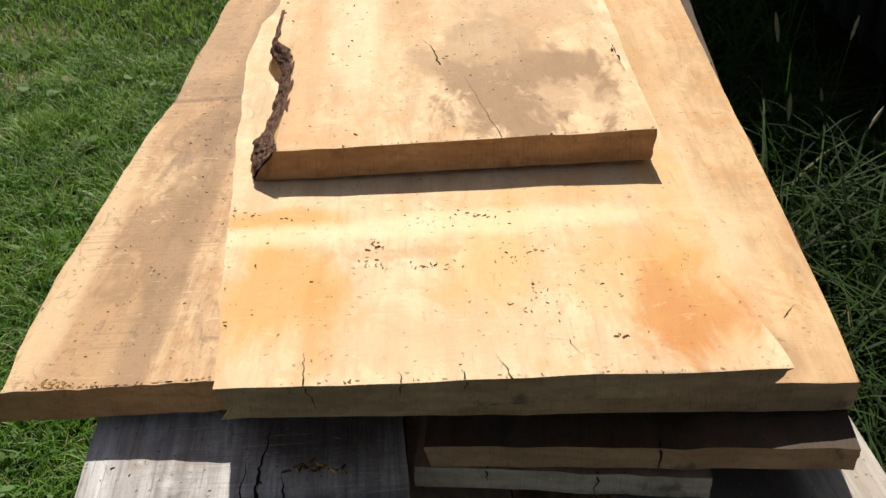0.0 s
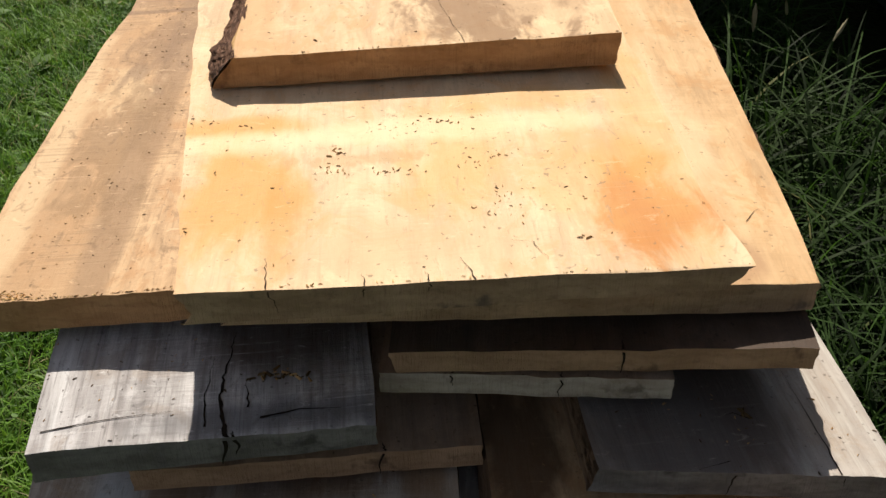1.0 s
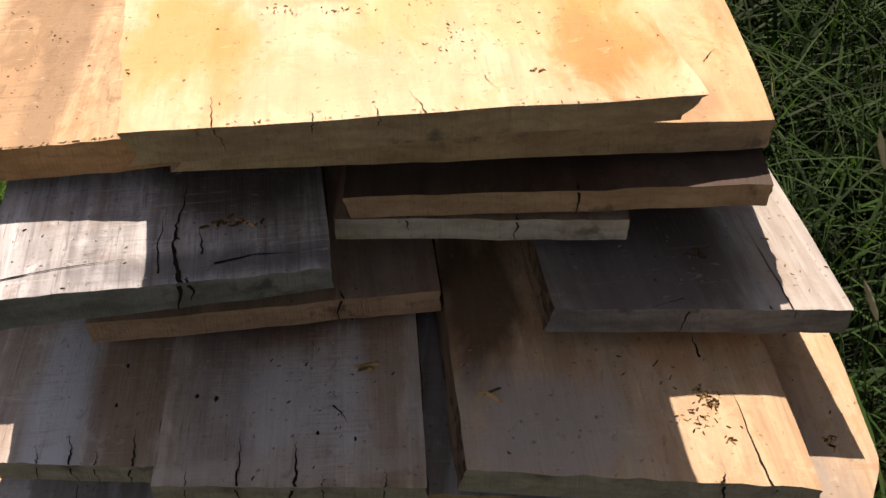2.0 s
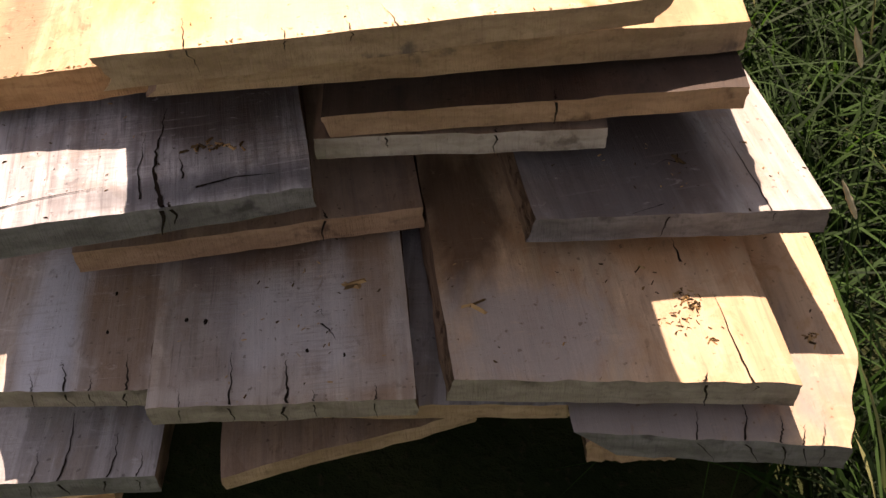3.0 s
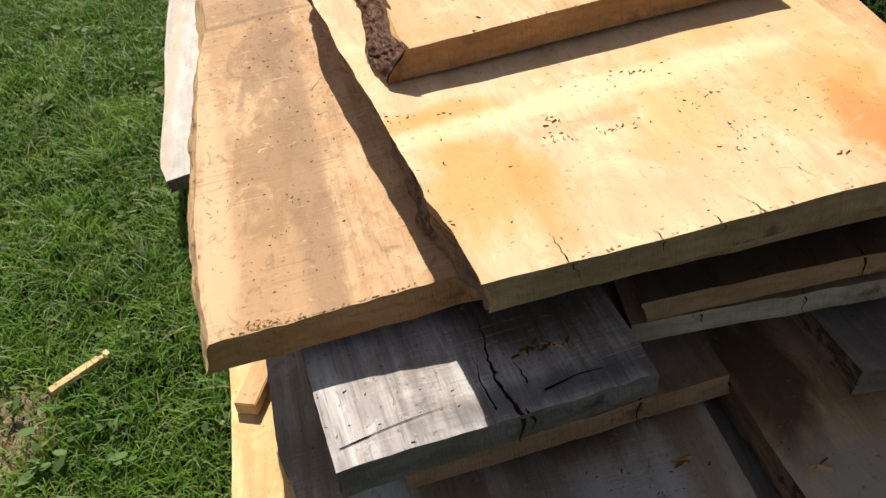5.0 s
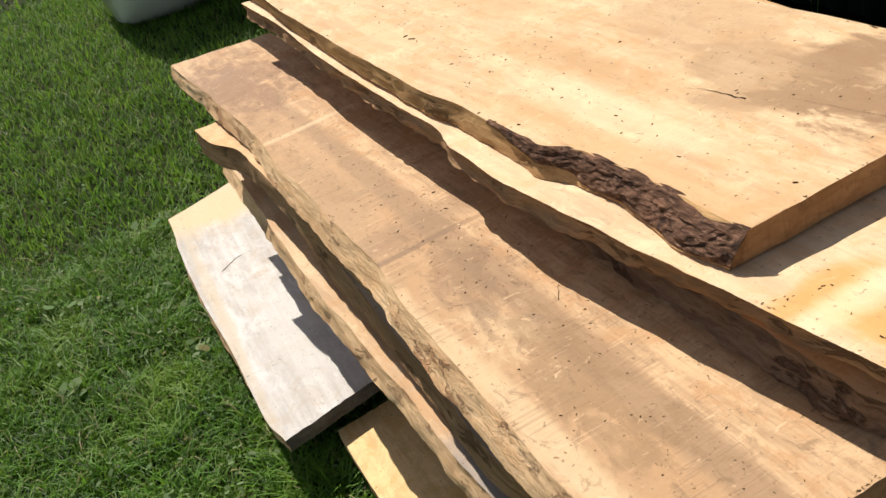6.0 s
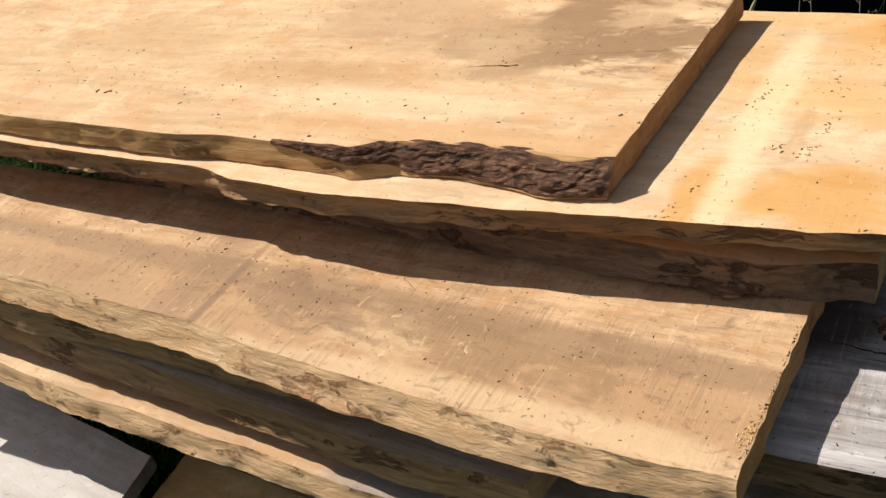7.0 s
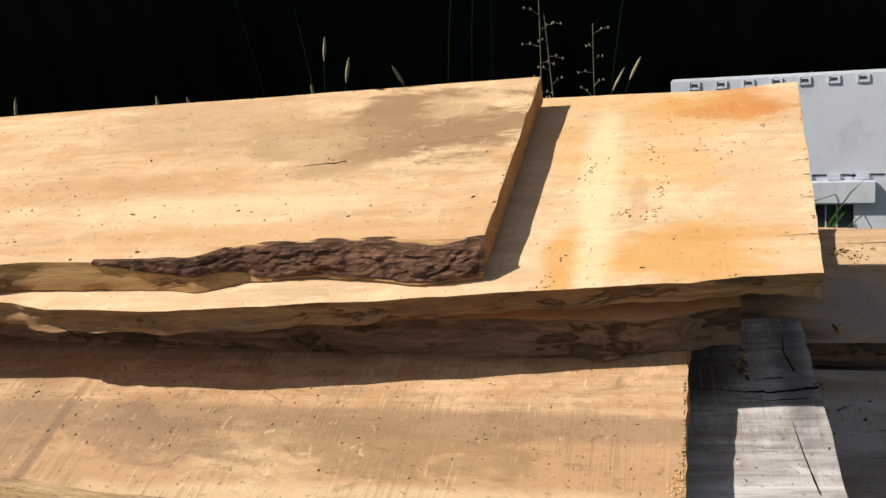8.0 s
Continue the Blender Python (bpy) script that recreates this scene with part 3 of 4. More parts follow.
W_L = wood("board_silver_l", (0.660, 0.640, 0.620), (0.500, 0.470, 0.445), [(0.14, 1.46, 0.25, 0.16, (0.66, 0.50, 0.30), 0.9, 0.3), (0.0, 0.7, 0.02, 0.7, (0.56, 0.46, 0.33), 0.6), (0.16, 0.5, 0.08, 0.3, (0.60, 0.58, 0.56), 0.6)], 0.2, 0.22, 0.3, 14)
E_FRESH2 = end_grain("end_tan", (0.44, 0.28, 0.17), (0.31, 0.19, 0.11), (0.10, 0.06, 0.04), 6)
E_WHITE = end_grain("end_white", (0.52, 0.45, 0.38), (0.36, 0.29, 0.23), (0.12, 0.09, 0.07), 8)
slab_a = Slab("honey-coloured board with a bark edge on top of the stack", (-0.298, 0.972, 1.0), (0.270, 1.042, 1.030), (-0.752, 3.50, 1.0), (-0.204, 3.48, 1.0), 0.048, [W_A, E_FRESH, S_FRESH], thr=0.050,
              left=[(0, 0), (0.2, -0.006), (0.37, 0.003), (0.46, 0.043), (0.6, 0.045), (0.73, 0.042), (0.87, 0.058), (1.24, 0.055), (1.66, 0.043), (2.1, 0.016), (2.6, 0)],
              wane_l=[(0, 0.036), (0.1, 0.05), (0.19, 0.037), (0.3, 0.026), (0.39, 0.03), (0.52, 0.006), (2.5, -0.01)], wane_r=-0.006, seed=1, wave=0.004, nv=150)
slab_b = Slab("wide yellow board with amber stains and a wavy live edge", (-0.240, 0.490, 0.946), (0.409, 0.573, 0.968), (-0.70, 3.1, 0.946), (0.0, 3.05, 0.966), 0.046, [W_B, E_PALE, S_MID], thr=0.032,
              left=[(0, 0), (0.08, 0.005), (0.19, 0.021), (0.4, 0.035), (0.53, 0.048), (0.68, 0.062), (0.83, 0.076), (0.95, 0.085), (1.13, 0.078), (1.27, 0.052), (1.75, 0.051), (2.35, 0.02)],
              right=[(0, 0), (0.17, -0.022), (0.5, -0.018), (0.6, -0.027), (1.2, -0.02)], wane_l=[(0, -0.008), (0.12, -0.022), (0.5, -0.014), (0.8, -0.004), (2.5, -0.004)], wane_r=-0.028, seed=2, wave=0.005, nv=190, rough=0.007, hollow=0.012)
slab_d = Slab("tan board lying tilted beneath the widest board", (-0.225, 0.603, 0.866), (0.537, 0.736, 0.823), (-0.60, 3.0, 0.898), (0.26, 3.0, 0.900), 0.062, [W_D, E_PALE, S_DARK], thr=0.046,
              left=[(0, 0), (0.15, 0.045), (0.9, 0.04), (2.3, 0.02)], right=[(0, 0), (0.2, 0.005), (0.5, 0.009), (0.9, 0.004)], wane_l=[(0, 0.004), (0.6, 0.012), (2.0, 0.0)], seed=3, wave=0.006, nv=190, rough=0.010, hollow=0.016)
slab_c = Slab("tan sawn board with a pale live edge and dirt bands", (-0.612, 0.625, 0.79), (-0.225, 0.682, 0.805), (-0.990, 3.34, 0.760), (-0.648, 3.31, 0.770), 0.052, [W_C, E_FRESH, S_PALE],
              left=[(0, 0), (0.13, 0.01), (0.35, 0.013), (0.54, 0.006), (0.8, -0.004), (0.99, -0.024), (1.17, -0.019), (1.37, -0.021), (1.58, -0.018), (1.8, -0.036), (2.2, -0.021), (2.66, 0)], wane_l=[(0, 0.018), (0.6, 0.028), (1.4, 0.028), (2.4, 0.012)], seed=4, wave=0.006, ragged=0.005, nv=190, rough=0.004)
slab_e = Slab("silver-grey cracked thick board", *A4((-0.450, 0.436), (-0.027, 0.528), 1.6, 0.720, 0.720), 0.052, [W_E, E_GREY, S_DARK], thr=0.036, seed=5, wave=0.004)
slab_i = Slab("thin brown board under the cracked board", *A4((-0.38, 0.535), (0.103, 0.629), 2.3, 0.585, 0.585), 0.040, [W_BROWN, E_FRESH2, S_DARK], seed=6, wave=0.004)
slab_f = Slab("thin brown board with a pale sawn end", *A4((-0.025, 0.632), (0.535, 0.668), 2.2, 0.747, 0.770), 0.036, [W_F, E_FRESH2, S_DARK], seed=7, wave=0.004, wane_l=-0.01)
slab_g = Slab("thin board with a pale whitish sawn end", *A4((-0.040, 0.634), (0.356, 0.656), 2.2, 0.708, 0.710), 0.036, [W_BROWN, E_WHITE, S_DARK], seed=8, wave=0.003)
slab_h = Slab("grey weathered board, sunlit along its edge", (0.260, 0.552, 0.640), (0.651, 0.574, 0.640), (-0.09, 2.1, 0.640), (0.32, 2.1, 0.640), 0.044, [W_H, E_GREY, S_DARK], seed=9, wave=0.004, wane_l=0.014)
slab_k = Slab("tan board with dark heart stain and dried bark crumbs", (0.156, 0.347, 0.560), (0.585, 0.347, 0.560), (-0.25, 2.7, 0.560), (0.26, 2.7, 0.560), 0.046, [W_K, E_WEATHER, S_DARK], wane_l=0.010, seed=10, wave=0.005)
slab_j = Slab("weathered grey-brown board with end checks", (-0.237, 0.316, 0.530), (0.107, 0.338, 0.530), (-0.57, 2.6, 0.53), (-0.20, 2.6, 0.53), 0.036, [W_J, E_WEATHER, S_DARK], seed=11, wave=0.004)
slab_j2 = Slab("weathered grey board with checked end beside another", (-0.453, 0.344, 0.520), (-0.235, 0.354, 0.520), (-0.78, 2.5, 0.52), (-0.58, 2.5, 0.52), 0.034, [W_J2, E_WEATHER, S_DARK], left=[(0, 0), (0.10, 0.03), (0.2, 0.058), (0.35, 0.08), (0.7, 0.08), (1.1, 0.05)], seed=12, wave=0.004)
slab_n = Slab("grey board seen between two wider boards", *A4((-0.02, 0.355), (0.304, 0.362), 2.3, 0.488, 0.488), 0.03, [W_GREY, E_PALE, S_DARK], seed=13, wave=0.003)
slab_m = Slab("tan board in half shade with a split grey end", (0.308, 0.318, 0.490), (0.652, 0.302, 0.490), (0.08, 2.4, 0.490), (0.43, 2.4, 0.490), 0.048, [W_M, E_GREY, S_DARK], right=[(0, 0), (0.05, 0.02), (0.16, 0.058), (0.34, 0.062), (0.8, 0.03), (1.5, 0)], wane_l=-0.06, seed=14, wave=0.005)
slab_s = Slab("shaded brown board under the tan board", (-0.59, 0.85, 0.735), (-0.30, 0.88, 0.735), (-0.985, 2.85, 0.700), (-0.62, 2.90, 0.700), 0.075, [W_D, E_PALE, S_MID], left=[(0, 0), (1.2, -0.02), (1.75, -0.04), (1.9, 0.0)], seed=15, nv=140, rough=0.003)
slab_t = Slab("shaded brown board with a rough live edge low in the stack", (-0.665, 0.95, 0.635), (-0.34, 0.98, 0.635), (-0.860, 2.80, 0.610), (-0.6, 2.83, 0.610), 0.06, [W_MID, E_PALE, S_MID], left=[(0, -0.02), (0.26, 0.005), (1.07, 0.005), (1.85, -0.02)], seed=16, wane_l=0.012, nv=140, rough=0.0035)
slab_u = Slab("tan board with a pale sunlit live edge low in the stack", (-0.73, 1.12, 0.53), (-0.34, 1.15, 0.53), (-0.955, 3.0, 0.53), (-0.6, 3.02, 0.53), 0.05, [W_M, E_PALE, S_PALE], left=[(0, -0.03), (0.3, -0.02), (1.0, 0.0), (1.9, -0.02)], seed=26, wane_l=0.016, nv=140, rough=0.004)
slab_y = Slab("bright yellow freshly sawn board at the foot of the stack", (-0.714, 0.40, 0.115), (-0.42, 0.43, 0.115), (-0.905, 2.02, 0.115), (-0.62, 2.10, 0.115), 0.04, [W_YELLOW, E_FRESH, S_PALE], seed=17, wave=0.006)
slab_l = Slab("silvery weathered board jutting out low beside the stack", (-1.045, 1.958, 0.19), (-0.72, 2.085, 0.19), (-1.205, 3.444, 0.19), (-0.82, 3.645, 0.19), 0.04, [W_L, E_GREY, S_PALE], left=[(0, -0.012), (0.1, 0.004), (0.5, 0.012), (1.1, 0.02), (1.5, 0)], seed=18)
slab_p = Slab("grey checked board low in the stack", *A4((-0.475, 0.260), (-0.240, 0.279), 2.3, 0.43, 0.43), 0.04, [W_GREY, E_GREY, S_DARK], seed=19, wave=0.004)
slab_q = Slab("brown board lying askew low in the stack", (-0.16, 0.295, 0.40), (0.18, 0.392, 0.43), (-0.5, 2.4, 0.40), (-0.1, 2.4, 0.43), 0.03, [W_BROWN, E_PALE, S_DARK], seed=20)
slab_r = Slab("dark brown board end low in the stack", (0.27, 0.385, 0.466), (0.54, 0.39, 0.466), (0.07, 2.4, 0.466), (0.37, 2.4, 0.466), 0.04, [W_BROWN, E_PALE, S_DARK], seed=21, ragged=0.012)
slab_v = Slab("broken brown board end low in the stack", (0.33, 0.345, 0.425), (0.45, 0.35, 0.425), (0.13, 2.4, 0.425), (0.28, 2.4, 0.425), 0.05, [W_BROWN, E_FRESH2, S_DARK], seed=22, ragged=0.014)
# Recessed filler boards, mostly hidden, added so no light leaks through the stack.
for lvl, (z, xa, xb, y0) in enumerate(((0.36, -0.45, 0.45, 0.60), (0.31, -0.50, 0.40, 0.7), (0.26, -0.46, 0.44, 0.65), (0.21, -0.5, 0.45, 0.7))):
    Slab("hidden filler board added low in the stack to block light", (xa, y0, z), (xb, y0 + 0.05, z), (xa - 0.25, 2.9, z), (xb - 0.25, 2.9, z), 0.045, [W_BROWN, E_GREY, S_DARK], seed=30 + lvl, nu=8, nv=20)


def timber(name, label, a, b, w, h, mat):
    """A squared timber from a to b, underside at a.z, edges eased."""
    a, b = Vector(a), Vector(b)
    bm = bmesh.new()
    bmesh.ops.create_cube(bm, size=1)
    bmesh.ops.scale(bm, vec=(w, (b - a).length, h), verts=bm.verts)
    bmesh.ops.bevel(bm, geom=bm.edges[:], offset=min(w, h) * 0.07, segments=2, affect="EDGES")
    me = bpy.data.meshes.new(name)
    bm.to_mesh(me)
    bm.free()
    me.materials.append(mat)
    ob = new(name, me)
    d = b - a
    ob.matrix_world = Matrix.Translation((a + b) / 2 + Vector((0, 0, h / 2))) @ Matrix.Rotation(math.atan2(-d.x, d.y), 4, "Z")
    return tagged(ob, label, "timber")


for y in (0.95, 1.75, 2.6):
    timber("bearer", "rough squared timber under the stack on the grass", (-0.34 - 0.1 * y, y, 0.0), (0.42 - 0.1 * y, y + 0.1, 0.0), 0.12, 0.165, W_BROWN)

# ---- corrugated shed wall ----
WALL_A, WALL_DIR = Vector((1.70, 0.0, 0.0)), Vector((-0.20, 1.0, 0.0))


def make_wall():
    n = Nodes("dark_green_sheet")
    co = n.coord()
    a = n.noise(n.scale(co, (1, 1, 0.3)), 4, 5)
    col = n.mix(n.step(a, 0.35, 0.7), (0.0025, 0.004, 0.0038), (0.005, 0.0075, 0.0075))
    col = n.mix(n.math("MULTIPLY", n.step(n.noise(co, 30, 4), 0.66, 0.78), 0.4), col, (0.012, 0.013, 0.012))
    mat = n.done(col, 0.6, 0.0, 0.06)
    verts, faces = [], []
    step, y0, y1 = 0.019, -2.2, 5.3
    k = int((y1 - y0) / step)
    prof = (0.0, 0.0, 0.0, 0.0, 0.012, 0.018, 0.018, 0.012)
    for i in range(k):
        p = WALL_A + WALL_DIR * (y0 + i * step)
        off = prof[i % 8]
        for z in (0.40, 2.3):
            verts.append((p.x - off, p.y, z))
    for i in range(k - 1):
        faces.append((2 * i, 2 * i + 2, 2 * i + 3, 2 * i + 1))
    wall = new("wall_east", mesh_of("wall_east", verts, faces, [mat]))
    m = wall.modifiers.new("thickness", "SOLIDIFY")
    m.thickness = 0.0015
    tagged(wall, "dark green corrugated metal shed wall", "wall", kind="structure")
    inner = bmesh.new()
    bmesh.ops.create_cube(inner, size=1)
    me = bpy.data.meshes.new("wall_inner")
    inner.to_mesh(me)
    inner.free()
    me.materials.append(mat)
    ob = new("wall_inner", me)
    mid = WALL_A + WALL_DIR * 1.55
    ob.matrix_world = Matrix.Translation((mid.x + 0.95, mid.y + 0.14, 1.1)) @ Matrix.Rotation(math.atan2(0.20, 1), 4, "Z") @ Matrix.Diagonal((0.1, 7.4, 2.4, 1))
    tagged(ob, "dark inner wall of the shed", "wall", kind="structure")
    # Shed roof, plus an added out-of-view wall that blocks sun from the weeds.
    for name, label, x0, x1, y0, y1, z0, z1 in (("roof", "dark flat shed roof", 0.9, 2.9, -2.2, 5.3, 2.30, 2.38), ("weed_shade_wall", "added unseen wall that throws shade on the weeds", 0.05, 1.65, 5.35, 5.45, 0.0, 3.4)):
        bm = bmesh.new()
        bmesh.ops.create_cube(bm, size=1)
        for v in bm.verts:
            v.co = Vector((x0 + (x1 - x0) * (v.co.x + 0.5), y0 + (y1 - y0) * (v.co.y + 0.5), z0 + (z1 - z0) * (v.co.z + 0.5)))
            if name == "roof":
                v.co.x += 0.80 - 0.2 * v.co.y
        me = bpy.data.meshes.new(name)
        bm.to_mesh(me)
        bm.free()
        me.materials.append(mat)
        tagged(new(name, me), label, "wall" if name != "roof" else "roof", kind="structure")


make_wall()

# ---- bark on the top board ----
def bark_strip(slab, d0, d1, ku=150, kk=14):
    inv = slab.m.inverted()
    verts, faces = [], []
    for i in range(ku + 1):
        f = i / ku
        d = d0 + (d1 - d0) * f
        fade = min(1.0, (1 - f) * 2.2) * min(1.0, 0.5 + f * 12) * (1.0 - 0.45 * math.exp(-((d - 0.205) / 0.012) ** 2))
        top = -0.04 + 0.3 * max(0, nz(d * 12, 3, 0)) + 0.10 * math.exp(-((d - 0.205) / 0.02) ** 2) + 0.20 * math.exp(-((d - 0.09) / 0.05) ** 2)
        bot = 1.0 - 0.2 * max(0, nz(d * 11, 8, 0)) - 1.9 * max(0.0, f - 0.52)
        for j in range(kk + 1):
            k = top + (bot - top) * j / kk
            p = slab.at(0.0, d / slab.length, max(0.0, min(1.0, k)))
            out = Vector((-1, -0.12, 0)).normalized()
            bulge = math.sin(math.pi * j / kk)
            h = 0.0015 + fade * bulge * (0.002 + 0.008 * (0.5 + nz(d * 11, k * 4, 5)) + 0.007 * nz(d * 27, k * 9 + d * 8, 2) + 0.005 * nz(d * 75, k * 24, 3))
            q = p + out * h
            q.z += 0.0015 * (1 - j / kk) + 0.003 * nz(d * 50, k * 5, 9) * bulge
            if j == 0:
                q += Vector((0.006 + 0.006 * nz(d * 25, 1, 1), 0, 0.0012))
            if j == kk:
                q -= out * 0.004
            verts.append(inv @ q)
    for i in range(ku):
        for j in range(kk):
            a = i * (kk + 1) + j
            faces.append((a, a + kk + 1, a + kk + 2, a + 1))
    part("bark", mesh_of("bark", verts, faces, [BARK], None, False), slab.ob, "rough dark brown bark")


bark_strip(slab_a, -0.002, 0.62)
bark_bits = [(slab_a.at(1.0, d / slab_a.length, 0.25), r) for d, r in ((0.30, 0.012), (0.33, 0.014), (0.36, 0.010), (0.52, 0.012))]
for p, r in bark_bits:
    bm = bmesh.new()
    bmesh.ops.create_icosphere(bm, subdivisions=2, radius=r)
    for v in bm.verts:
        v.co += v.normal * r * 0.5 * nz(*(v.co * 120 + p * 9))
        v.co.x *= 0.5
        v.co.y *= 1.6
    me = bpy.data.meshes.new("bark_flake")
    bm.to_mesh(me)
    bm.free()
    me.materials.append(BARK)
    ob = part("bark_flake", me, slab_a.ob)
    ob.matrix_parent_inverse = slab_a.m.inverted()
    ob.location = p

# ---- splits and checks ----
slab_a.crack([(0.60, 0.0), (0.56, 0.13), (0.52, 0.25)], 0.0008)
slab_a.crack([(0.46, 0.30), (0.45, 0.36), (0.44, 0.42)], 0.0028)
slab_b.crack([(0.16, 0.0), (0.157, 0.03), (0.16, 0.06)], 0.0018, 0.7)
slab_b.crack([(0.33, 0.0), (0.325, 0.02)], 0.002, 0.3)
slab_b.crack([(0.52, 0.0), (0.50, 0.045)], 0.0015)
slab_b.crack([(0.44, 0.0), (0.437, 0.02)], 0.002, 0.25)
slab_b.crack([(0.605, 0.07), (0.64, 0.065), (0.655, 0.03)], 0.0015)
slab_d.crack([(0.915, 0.14), (0.94, 0.17), (0.955, 0.165)], 0.0015)
slab_c.crack([(0.56, 0.62), (0.62, 0.66), (0.66, 0.63)], 0.0015)
slab_e.crack([(0.565, 0.0), (0.555, 0.03), (0.54, 0.07), (0.545, 0.11), (0.565, 0.155), (0.575, 0.20)], 0.0065, 0.95)
slab_e.crack([(0.50, 0.02), (0.495, 0.08), (0.515, 0.15)], 0.003)
slab_e.crack([(0.625, 0.05), (0.615, 0.10)], 0.003)
slab_e.crack([(0.03, 0.035), (0.2, 0.045), (0.40, 0.052)], 0.0025)
slab_e.crack([(0.66, 0.03), (0.78, 0.04), (0.9, 0.035)], 0.004)
slab_e.crack([(0.585, 0.0), (0.583, 0.01)], 0.005, 0.6)
slab_i.crack([(0.72, 0.0), (0.71, 0.02)], 0.004, 1.0)
slab_f.crack([(0.55, 0.0), (0.552, 0.02)], 0.004, 1.0)
slab_g.crack([(0.62, 0.0), (0.621, 0.01)], 0.003, 0.9)
slab_g.crack([(0.25, 0.0), (0.251, 0.01)], 0.003, 0.5)
slab_h.crack([(0.45, 0.02), (0.30, 0.0)], 0.003, 0.9)
slab_h.crack([(0.80, 0.0), (0.79, 0.10), (0.78, 0.2)], 0.002, 0.3)
slab_h.crack([(0.58, 0.10), (0.53, 0.11), (0.50, 0.105)], 0.002)
slab_k.crack([(0.86, 0.0), (0.85, 0.07), (0.84, 0.15)], 0.003, 0.2)
slab_k.crack([(0.72, 0.0), (0.74, 0.015)], 0.004, 0.9)
slab_k.crack([(0.78, 0.205), (0.775, 0.25)], 0.004)
for u, ln, w in ((0.31, 0.085, 0.003), (0.52, 0.07, 0.0045), (0.85, 0.03, 0.002), (0.62, 0.02, 0.002), (0.12, 0.03, 0.0015)):
    slab_j.crack([(u, 0.0), (u + 0.004, ln * 0.5), (u - 0.003, ln)], w, 0.85)
slab_j.crack([(0.66, 0.13), (0.69, 0.115), (0.715, 0.10)], 0.004)
slab_j.crack([(0.63, 0.15), (0.655, 0.155), (0.67, 0.14)], 0.002)
for u, ln, w in ((0.82, 0.06, 0.0035), (0.45, 0.05, 0.003), (0.25, 0.03, 0.002), (0.6, 0.025, 0.002)):
    slab_j2.crack([(u, 0.0), (u + 0.006, ln * 0.5), (u - 0.004, ln)], w, 0.8)
for u, ln, w in ((0.46, 0.11, 0.004), (0.74, 0.07, 0.003), (0.9, 0.04, 0.002), (0.3, 0.05, 0.002)):
    slab_p.crack([(u, 0.0), (u + 0.02, ln * 0.5), (u, ln)], w, 0.7)
for u, ln, w in ((0.62, 0.07, 0.003), (0.75, 0.04, 0.003), (0.9, 0.035, 0.002), (0.45, 0.05, 0.002), (0.83, 0.03, 0.002)):
    slab_m.crack([(u, 0.0), (u + 0.006, ln * 0.5), (u - 0.004, ln)], w, 0.8)
slab_l.crack([(0.25, 0.95), (0.4, 0.98), (0.55, 0.97)], 0.004)

# ---- knots ----
def knot(slab, u, d, r, name="knot"):
    p = slab.at(u, d / slab.length)
    bm = bmesh.new()
    bmesh.ops.create_cone(bm, cap_ends=True, segments=12, radius1=r, radius2=r * 0.5, depth=0.0022)
    for v in bm.verts:
        v.co.x *= 0.8 + 0.9 * nz(v.co.x * 300, v.co.y * 300, u * 9)
        v.co.y *= 1.25
    me = bpy.data.meshes.new(name)
    bm.to_mesh(me)
    bm.free()
    me.materials.append(CRACK)
    ob = part(name, me, slab.ob)
    ob.location = slab.m.inverted() @ (p + Vector((0, 0, 0.0004)))


for u, d, r in ((0.20, 0.14, 0.0048), (0.125, 0.145, 0.004), (0.60, 0.085, 0.0035), (0.74, 0.075, 0.0035)):
    knot(slab_j, u, d, r)
for u, d, r in ((0.7, 0.1, 0.0035), (0.75, 0.17, 0.004)):
    knot(slab_j2, u, d, r)

# ---- loose crumbs ----
def chip_mat(name, a, b):
    n = Nodes(name)
    return n.done(n.mix(n.island(), a, b), 0.9, 0, 0.1)


CH_DARK, CH_TAN = chip_mat("crumb_dark", (0.05, 0.032, 0.016), (0.14, 0.09, 0.04)), chip_mat("crumb_tan", (0.30, 0.18, 0.08), (0.55, 0.36, 0.16))
chips("dark bark crumbs and sawdust on the board", slab_b, [(0.31, 0.285, 0.012, 0.005, 9, 0.0038), (0.30, 0.245, 0.02, 0.006, 16, 0.0026), (0.41, 0.235, 0.03, 0.006, 19, 0.0026), (0.60, 0.26, 0.03, 0.015, 19, 0.0027), (0.53, 0.36, 0.09, 0.015, 37, 0.0024),
      (0.63, 0.16, 0.06, 0.04, 34, 0.0022), (0.82, 0.18, 0.10, 0.05, 30, 0.0022), (0.10, 0.22, 0.08, 0.10, 25, 0.0022), (0.08, 0.37, 0.07, 0.02, 19, 0.0026), (0.5, 0.2, 0.35, 0.15, 45, 0.0015), (0.74, 0.07, 0.006, 0.003, 4, 0.0038), (0.07, 0.245, 0.006, 0.002, 3, 0.0051)], [CH_DARK, CH_TAN, CH_TAN], 5)
chips("dark crumbs on the tan board", slab_c, [(0.5, 0.8, 0.3, 0.7, 520, 0.0022), (0.25, 0.2, 0.15, 0.15, 60, 0.002), (0.3, 1.0, 0.2, 0.3, 50, 0.003), (0.6, 1.1, 0.1, 0.2, 12, 0.005), ], [CH_DARK, CH_TAN], 6)
chips("dark crumbs on the top board", slab_a, [(0.5, 0.6, 0.3, 0.5, 240, 0.0022), (0.3, 0.9, 0.2, 0.6, 60, 0.0035), (0.2, 1.15, 0.01, 0.02, 5, 0.007), (0.45, 1.4, 0.2, 0.3, 30, 0.003)], [CH_DARK, CH_DARK, CH_TAN], 7)
